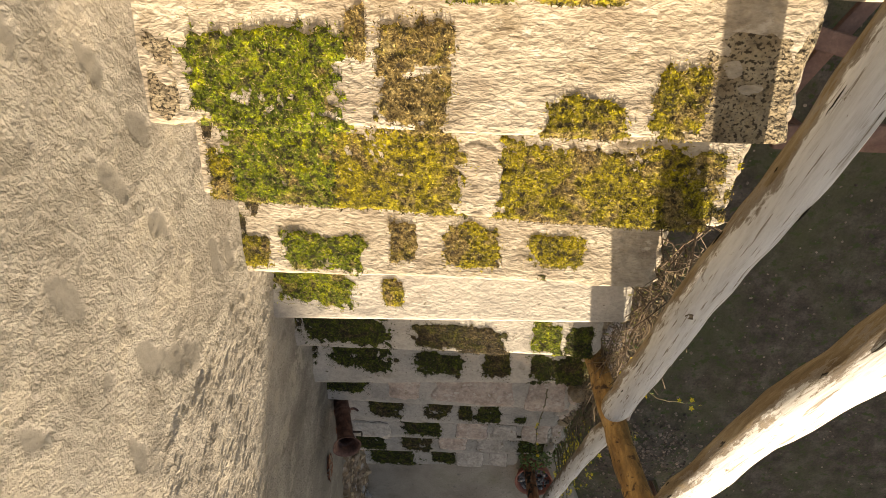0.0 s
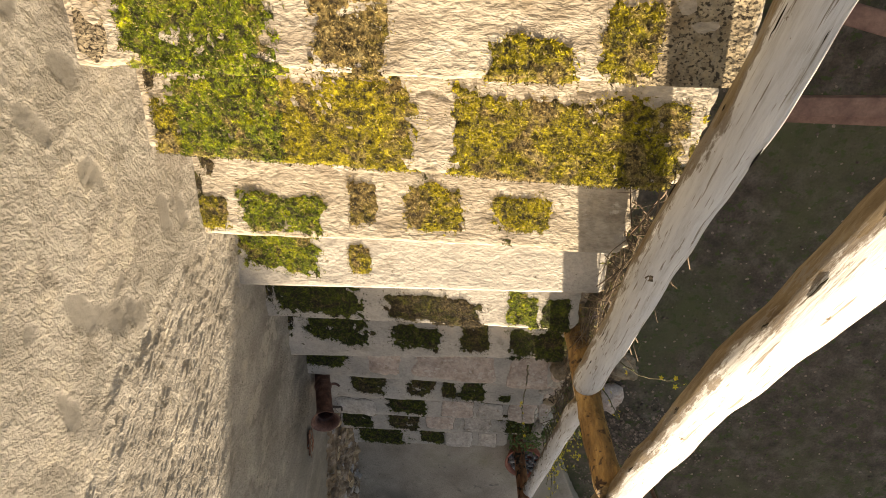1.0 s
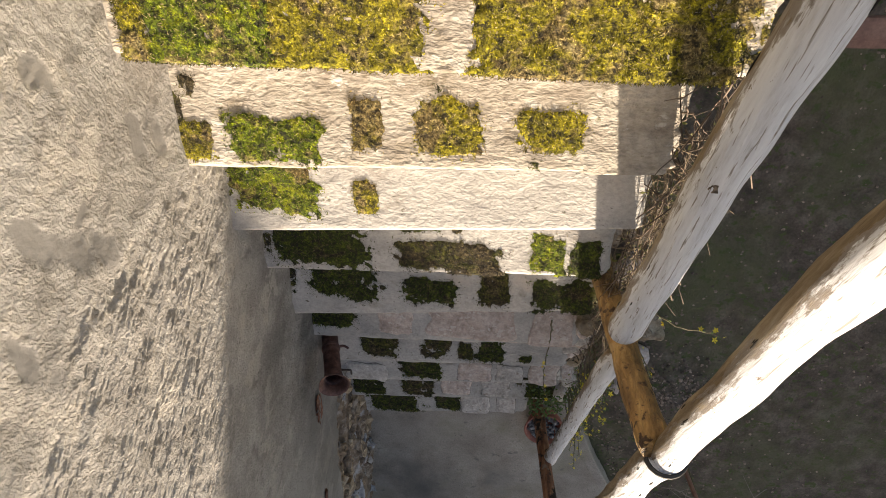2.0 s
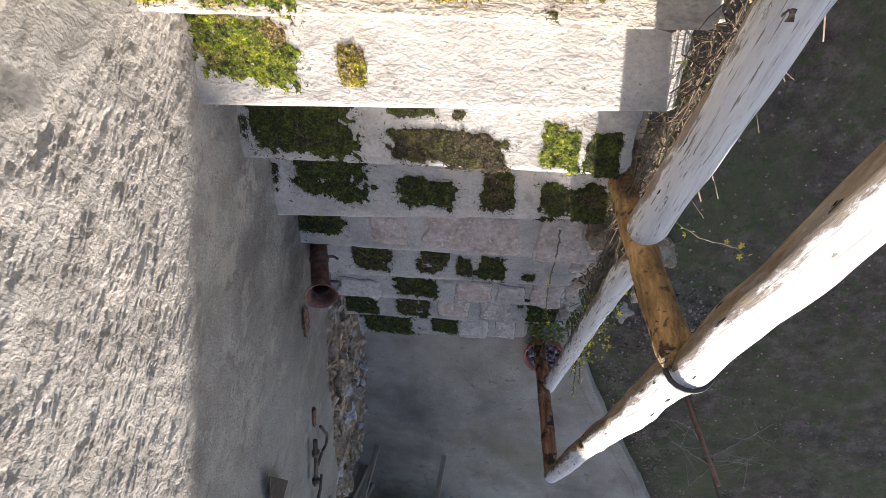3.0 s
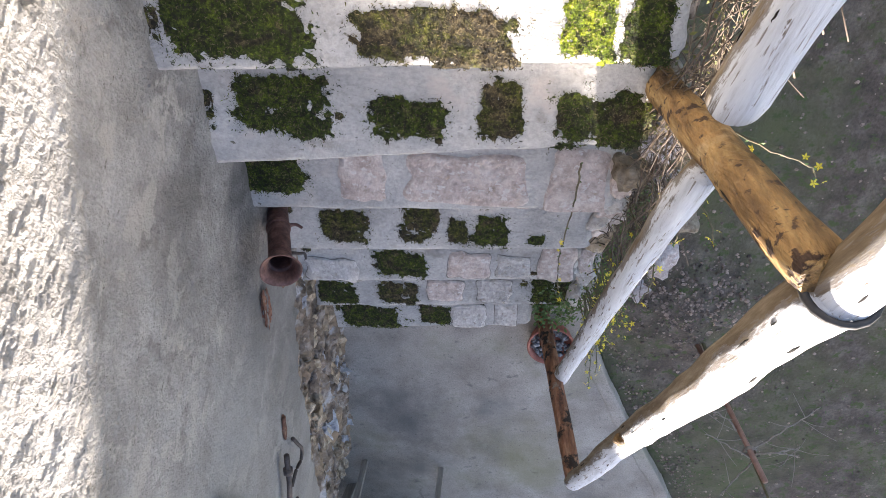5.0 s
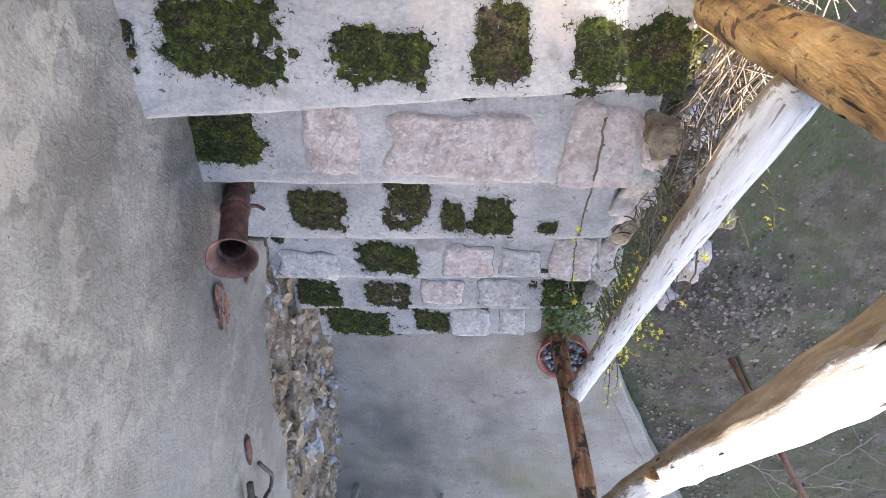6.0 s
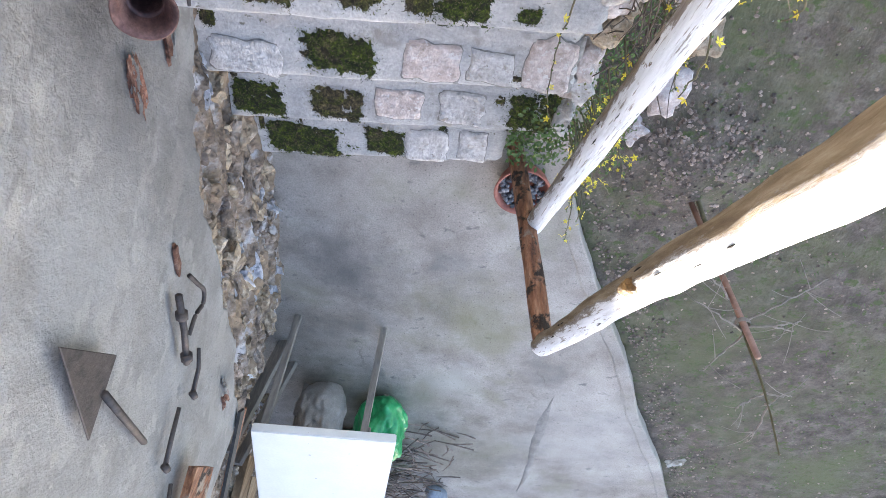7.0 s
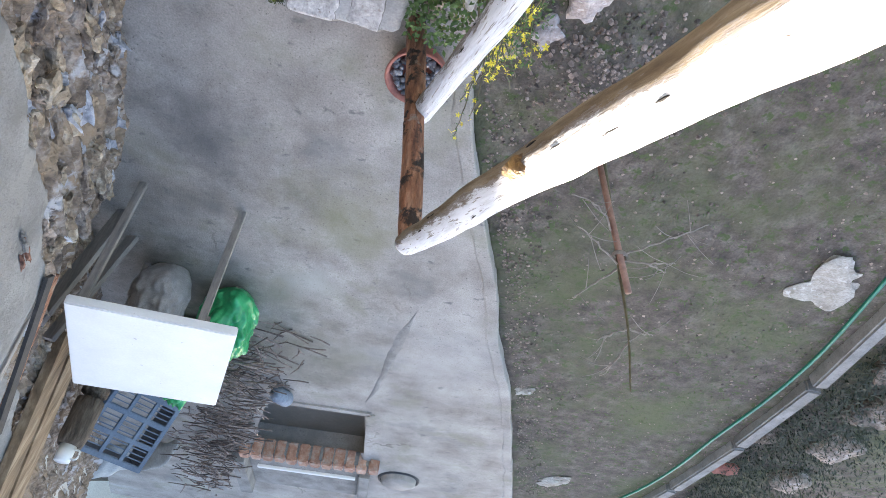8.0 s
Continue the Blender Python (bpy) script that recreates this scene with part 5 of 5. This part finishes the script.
# thin grass and weeds on the soil
pile = Pile()
r = random.Random(78)
for i in range(16000):
    x, y = r.uniform(-4.4, -0.75), r.uniform(0.3, 8)
    if x > float(edge_x(np.array(y))) - 0.06 and y > 2.5:
        continue
    den = vnoise(np.array(x * 1.7), np.array(y * 1.7), 88) * 0.6 + vnoise(np.array(x * 6.0), np.array(y * 6.0), 89) * 0.4
    if den < 0.5:
        continue
    z = -0.105 + 0.05 * (float(fbm(np.array(x * 1.2), np.array(y * 1.2), 15)) - 0.47)
    a, s, h = r.uniform(0, 6.28), r.uniform(0.0015, 0.004), r.uniform(0.008, 0.025)
    dx, dy = math.cos(a), math.sin(a)
    lx, ly = r.uniform(-0.02, 0.02), r.uniform(-0.02, 0.02)
    pile.add([(x - dx * s, y - dy * s, z), (x + dx * s, y + dy * s, z), (x + lx, y + ly, z + h)], [(0, 1, 2)])
obj("weeds", pile.mesh("weeds", LEAF), label="sparse low green weeds and grass", category="grass", kind="stuff")

# dead vines and dry stems along the stair's open side
def stair_z(y):
    return float(np.interp(y, [-0.4, 0.485, 3.34, 3.5], [2.7, 2.09, 0.19, 0.0]))


def stems(name, count, y0, y1, x0, x1, z0, z1, length, rad, material, seed, label, cat, drop=0.6):
    pile = Pile()
    r = random.Random(seed)
    for _ in range(count):
        y = r.uniform(y0, y1)
        base = stair_z(y)
        p = Vector((r.uniform(x0, x1), y, base + r.uniform(z0, z1)))
        d = Vector((r.uniform(-0.6, 0.3), r.uniform(-0.2, 1.0), r.uniform(-drop - 0.5, 0.35)))
        ln = r.uniform(*length)
        pts = [p]
        n = r.randint(3, 6)
        for k in range(n):
            d = (d.normalized() + Vector((r.uniform(-1, 1), r.uniform(-1, 1), r.uniform(-1, 0.6))) * 0.24).normalized()
            q = pts[-1] + d * ln / n
            if not -0.76 < q.x < -0.56:
                break
            pts.append(q)
        w = r.uniform(*rad)
        if len(pts) < 3:
            continue
        vs, fs = tube(pts, [w * (1 - 0.6 * k / n) for k in range(len(pts))], 4)
        pile.add(vs, fs)
    return obj(name, pile.mesh(name, material), label=label, category=cat, kind="stuff")


stems("dead_vine", 520, 0.7, 2.5, -0.72, -0.6, -0.16, 0.0, (0.1, 0.28), (0.001, 0.003), TWIG, 51, "tangle of dead brown vine stems along the stair", "vine")
stems("dry_grass", 480, 0.9, 2.2, -0.73, -0.59, -0.2, -0.03, (0.08, 0.24), (0.0008, 0.002), STRAW, 52, "dry straw-coloured stems hanging beside the steps", "dry grass")

# rubble showing along the open side
core = bpy.data.objects["stair_core"]
for i in range(90):
    r = random.Random(400 + i)
    y = r.uniform(0.2, 3.3)
    z = stair_z(y) - 0.3 - r.random() ** 1.3 * 0.5
    if z < -0.1:
        continue
    o = obj("stone", rock_mesh("stone", (r.uniform(0.08, 0.14), r.uniform(0.1, 0.2), r.uniform(0.07, 0.13)), 500 + i, RUBBLE, 2, 0.5), core)
    o.matrix_basis = pose(-0.535 - r.uniform(0, 0.04), y, z - 0.03, r.uniform(-15, 15), r.uniform(-15, 15), r.uniform(-20, 20))


for i in range(22):
    r = random.Random(700 + i)
    y = r.uniform(1.95, 3.2)
    o = obj("stone", rock_mesh("stone", (r.uniform(0.06, 0.1), r.uniform(0.07, 0.14), r.uniform(0.06, 0.09)), 800 + i, (PINK, TANSTONE, PALESTONE)[i % 3], 3, 0.6), core)
    o.matrix_basis = pose(-0.575 - r.uniform(0, 0.05), y, max(-0.05, stair_z(y) - r.uniform(0.16, 0.3)), r.uniform(-15, 15), r.uniform(-15, 15), r.uniform(-30, 30))


def jasmine(name, pts, seed, flowers, label, spread=0.02):
    """A long arching stem with opposite leaves' scars and yellow star flowers."""
    r = random.Random(seed)
    th = empty(name, label, "jasmine", "winter jasmine stems")
    line = bent(pts, 7, 0, 0.003, r)
    rod("stem", line, 0.0032, 0.0014, LIVETWIG, th, sides=5)
    petals, leaves = Pile(), Pile()
    for _ in range(flowers):
        c = line[r.randrange(len(line) // 4, len(line))] + Vector((r.uniform(-1, 1), r.uniform(-1, 1), r.uniform(-1, 1))) * spread
        ax, s, u = frame_axes(Vector((r.uniform(-1, 1), r.uniform(-1, 1), r.uniform(0.2, 1))))
        size = r.uniform(0.007, 0.014)
        for k in range(5):
            a = 2 * math.pi * k / 5
            b = a + 0.5
            e = a - 0.5
            tip = c + (s * math.cos(a) + u * math.sin(a)) * size + ax * size * 0.25
            l1 = c + (s * math.cos(b) + u * math.sin(b)) * size * 0.55
            l2 = c + (s * math.cos(e) + u * math.sin(e)) * size * 0.55
            petals.add([c, l2, tip, l1], [(0, 1, 2, 3)])
    for _ in range(flowers * 2 + 6):
        c = line[r.randrange(len(line))]
        d = Vector((r.uniform(-1, 1), r.uniform(-1, 1), r.uniform(-0.5, 1))).normalized()
        ax, s, u = frame_axes(d)
        ln = r.uniform(0.006, 0.014)
        leaves.add([c, c + d * ln * 0.5 + s * 0.003, c + d * ln, c + d * ln * 0.5 - s * 0.003], [(0, 1, 2, 3)])
    obj("blossom", petals.mesh("blossom", FLOWER, False), th, "small yellow star flowers", kind="stuff")
    obj("foliage", leaves.mesh("foliage", LEAF, False), th, kind="stuff")
    return th


lab = "thin winter jasmine stem with yellow flowers beside the stair"
jasmine("winter_jasmine", [(-0.7, 1.72, 1.12), (-0.85, 1.75, 1.25), (-1.0, 1.83, 1.16), (-1.08, 1.93, 1.05)], 1, 6, lab)
jasmine("winter_jasmine", [(-0.68, 1.9, 0.95), (-0.8, 2.02, 1.1), (-0.85, 2.12, 1.08), (-0.87, 2.2, 0.98)], 2, 7, lab)
jasmine("winter_jasmine", [(-0.62, 1.3, 1.5), (-0.66, 1.36, 1.55), (-0.64, 1.48, 1.45)], 3, 4, lab)
jasmine("winter_jasmine", [(-0.44, 1.9, 1.08), (-0.455, 2.06, 0.985), (-0.46, 2.3, 0.83), (-0.47, 2.5, 0.68), (-0.5, 2.72, 0.6), (-0.58, 2.9, 0.5)], 4, 6, "long jasmine stem trailing down over the treads", 0.012)
r = random.Random(99)
for i in range(40):
    y = r.uniform(1.95, 3.15)
    z = stair_z(y)
    p = Vector((-0.62 - r.uniform(0, 0.1), y, z - 0.1))
    e = Vector((-0.66 - r.uniform(0, 0.17), y + r.uniform(0.05, 0.34), max(0.05, z - r.uniform(-0.1, 0.25))))
    m = (p + e) / 2 + Vector((0, 0, r.uniform(0.04, 0.16)))
    jasmine("winter_jasmine", [p, m, e], 200 + i, r.randint(3, 9) if y > 2.5 else r.randint(2, 5), lab)
for i in range(16):
    y = r.uniform(2.95, 3.2)
    p = Vector((-0.66 - r.uniform(0, 0.08), y - 0.1, 0.1 + r.uniform(0, 0.1)))
    e = Vector((-0.76 - r.uniform(0, 0.16), y + r.uniform(0, 0.12), r.uniform(0.12, 0.36)))
    m = (p + e) / 2 + Vector((0, 0, r.uniform(0.03, 0.1)))
    jasmine("winter_jasmine", [p, m, e], 300 + i, r.randint(6, 12), lab, 0.025)
pile = Pile()
for i in range(1300):
    y = r.uniform(2.5, 3.3)
    c = Vector((-0.66 - r.uniform(0, 0.28), y, -0.06 + r.random() ** 2 * 0.2))
    d = Vector((r.uniform(-1, 1), r.uniform(-1, 1), r.uniform(-0.2, 1))).normalized()
    ax, s, u = frame_axes(d)
    ln = r.uniform(0.01, 0.03)
    pile.add([c, c + d * ln * 0.5 + s * 0.005, c + d * ln, c + d * ln * 0.5 - s * 0.005], [(0, 1, 2, 3)])
for i in range(650):
    y = r.uniform(2.85, 3.22)
    c = Vector((-0.45 - r.random() ** 1.2 * 0.2, y, 0.16 + r.random() * (0.26 if y < 2.97 else 0.1)))
    d = Vector((r.uniform(-1, 1), r.uniform(-1, 1), r.uniform(-0.2, 1))).normalized()
    ax, s, u = frame_axes(d)
    ln = r.uniform(0.012, 0.034)
    pile.add([c, c + d * ln * 0.5 + s * 0.007, c + d * ln, c + d * ln * 0.5 - s * 0.007], [(0, 1, 2, 3)])
obj("ground_ivy", pile.mesh("ground_ivy", LEAF, False), label="low dark green ivy leaves at the stair foot", category="ivy", kind="stuff")

pile = Pile()
for i in range(800):
    y = r.uniform(0.9, 3.3)
    if vnoise(np.array(y * 4.0), np.array(2.0), 5) < 0.42 and i % 3:
        continue
    c = Vector((-0.585 - r.uniform(0, 0.15), y, stair_z(y) - 0.1 - r.random() ** 1.5 * 0.22))
    d = Vector((r.uniform(-1, 1), r.uniform(-1, 1), r.uniform(-0.3, 1))).normalized()
    ax, s, u = frame_axes(d)
    ln = r.uniform(0.008, 0.024)
    pile.add([c, c + d * ln * 0.5 + s * 0.004, c + d * ln, c + d * ln * 0.5 - s * 0.004], [(0, 1, 2, 3)])
OLIVELEAF = surf("olive_leaf", [(0.07, 0.075, 0.015), (0.17, 0.17, 0.035)], 30, rough=0.7, bump=0.1, rnd=0.5, island=True)
obj("stair_weeds", pile.mesh("stair_weeds", OLIVELEAF, False), label="small olive weeds among the dead stems", category="weeds", kind="stuff")

# wire hook at the handrail joint
strap_at, strap_up = Vector((-0.67, 1.605, 1.985)), Vector((0, 0.517, 0.856))
strap = [strap_at + (Vector((1, 0, 0)) * math.cos(radians(b)) + strap_up * math.sin(radians(b))) * 0.05 for b in range(-40, 161, 20)]
rod("rail_strap", strap, 0.007, 0.005, BLACK, None, "black strap tying the two handrail logs together", "strap")

# ---- young tree tied to a stake ----
sap = empty("young_tree", "leafless young fruit tree tied to a red-brown stake", "tree")
rod("trunk", bent([(-1.4, 3.5, -0.12), (-1.46, 3.56, 0.3), (-1.5, 3.6, 0.62), (-1.52, 3.61, 0.9), (-1.51, 3.62, 1.15)], 6), 0.011, 0.003, LIVETWIG, sap)
BR = [((-1.5, 3.6, 0.6), (-1.7, 3.5, 0.62), (-1.9, 3.55, 0.52)), ((-1.5, 3.6, 0.58), (-1.75, 3.4, 0.5), (-2.05, 3.35, 0.3)), ((-1.5, 3.6, 0.62), (-1.3, 3.5, 0.6), (-1.14, 3.45, 0.55)),
      ((-1.5, 3.6, 0.64), (-1.35, 3.7, 0.75), (-1.25, 3.75, 0.85)), ((-1.48, 3.58, 0.5), (-1.3, 3.45, 0.42), (-1.1, 3.42, 0.42)), ((-1.52, 3.61, 0.9), (-1.42, 3.65, 0.95), (-1.33, 3.66, 1.02)),
      ((-1.52, 3.61, 0.9), (-1.6, 3.62, 0.9), (-1.68, 3.6, 0.9)), ((-1.52, 3.61, 0.95), (-1.47, 3.68, 1.05), (-1.42, 3.72, 1.12)), ((-1.6, 3.55, 0.62), (-1.72, 3.62, 0.56), (-1.85, 3.7, 0.5))]
WHITETWIG = surf("pale_twig", [(0.19, 0.155, 0.135), (0.32, 0.275, 0.24)], 30, bump=0.2)
for i, b in enumerate(BR):
    b = [Vector(b[0])] + [Vector(b[0]).lerp(Vector(q), 0.62) for q in b[1:]]
    BR[i] = b
    rod("branch", bent(b, 6, 0, 0.004, random.Random(i)), 0.0048, 0.002, WHITETWIG, sap, sides=5)
r = random.Random(17)
for i in range(30):
    b = BR[i % len(BR)]
    q = Vector(b[1]).lerp(Vector(b[2]), r.uniform(0.1, 0.7))
    e = q + Vector((r.uniform(-1, 1), r.uniform(-0.6, 0.8), r.uniform(-0.5, 0.6))).normalized() * r.uniform(0.08, 0.2)
    rod("twig", bent([q, (q + e) / 2 + Vector((0, 0, 0.012)), e], 4), 0.0022, 0.001, WHITETWIG, sap, sides=4)
obj("tie", ring_lathe([(0.028, -0.01), (0.032, 0.0), (0.028, 0.01)], WHITETWIG, "tie", 12), sap, "pale string tie").matrix_basis = pose(-1.49, 3.575, 0.6)
rod("tree_stake", [(-1.37, 3.52, -0.15), (-1.44, 3.55, 0.3), (-1.51, 3.57, 0.77)], 0.014, 0.013, REDWOOD, None, "red-brown wooden stake beside the young tree", "stake")

# ---- garden edge: hose, edging slabs, rough bed beyond ----
rod("garden_hose", bent([(-3.1, 3.2, -0.07), (-3.33, 3.81, -0.065), (-3.6, 4.55, -0.07), (-3.75, 5.2, -0.07), (-3.85, 5.9, -0.07), (-3.96, 6.6, -0.065), (-4.0, 7.3, -0.07), (-3.9, 8.2, -0.07)], 10), 0.012, 0.012, HOSEGREEN, None, "thin green garden hose along the stone edging", "hose", 8)
for i, (x, y, yaw, ln) in enumerate([(-3.36, 3.35, 20, 0.9), (-3.66, 4.36, 17, 1.05), (-3.93, 5.4, 11, 1.0), (-4.1, 6.45, 7, 1.05), (-4.2, 7.5, 4, 1.0)]):
    b = part("edging_slab", box_bm((0.11, ln, 0.2), (0, 0, 0), (0, 0, 0), 0.015), KERBSTONE)
    b.matrix_basis = pose(x - 0.05, y, -0.125, 0, 4 * (-1) ** i, yaw)
    tagged(b, "grey concrete edging slab along the garden bed", "slab", "edging slabs")
for i, (x, y, s) in enumerate([(-4.25, 5.75, 0.22), (-4.15, 4.5, 0.34), (-4.5, 5.0, 0.4), (-4.35, 6.4, 0.26), (-4.7, 5.6, 0.4), (-4.6, 4.3, 0.35), (-4.9, 6.3, 0.4)]):
    o = obj("bed_rock", rock_mesh("bed_rock", (s * 0.7, s * 0.85, s * 0.45), 90 + i, RUBBLE if i != 3 else TERRACOTTA, 3, 0.5), None, "rough brownish-grey rock in the garden bed", "rock", "bed rocks")
    o.matrix_basis = pose(x, y, -0.16, 0, 0, 40 * i)
pile = Pile()
r = random.Random(61)
for i in range(20000):
    y = r.uniform(3.3, 8.5)
    x = -3.72 - 0.2 * (y - 4) - abs(r.gauss(0, 0.6)) - 0.08
    c = Vector((x, y, -0.1 + r.random() ** 2 * 0.16))
    d = Vector((r.uniform(-1, 1), r.uniform(-1, 1), r.uniform(-0.1, 1))).normalized()
    ax, s, u = frame_axes(d)
    ln = r.uniform(0.02, 0.06)
    pile.add([c, c + d * ln * 0.5 + s * 0.006, c + d * ln, c + d * ln * 0.5 - s * 0.006], [(0, 1, 2, 3)])
BEDLEAF = surf("dark_leaf", [(0.01, 0.016, 0.006), (0.035, 0.045, 0.018)], 30, rough=0.7, bump=0.1, rnd=0.4, island=True)
obj("bed_plants", pile.mesh("bed_plants", BEDLEAF, False), label="dark low foliage in the garden bed", category="plants", kind="stuff")

# red-brown wooden frame standing on the lower ground
rack = empty("wooden_rack", "red-brown wooden rack with boards on the lower ground", "rack")
for sz, at, rot in (((1.1, 0.09, 0.03), (-1.95, 0.88, 0.34), (0, 0, 4)), ((1.1, 0.09, 0.03), (-1.95, 0.6, 0.36), (0, 0, -12)), ((0.07, 0.9, 0.04), (-1.6, 0.4, 0.3), (0, 0, -30)),
                    ((0.07, 0.9, 0.04), (-1.95, 0.5, 0.31), (0, 0, 15)), ((1.1, 0.05, 0.05), (-1.95, 0.95, 0.3), (0, 0, 2))):
    part("board", box_bm(sz, at, rot, 0.004), REDWOOD, rack)
for at in ((-1.48, 0.9, 0.1), (-2.42, 0.95, 0.1), (-1.5, 0.1, 0.1), (-2.35, 0.1, 0.1)):
    part("leg", box_bm((0.06, 0.06, 0.44), at, (0, 0, 0), 0.004), REDWOOD, rack)
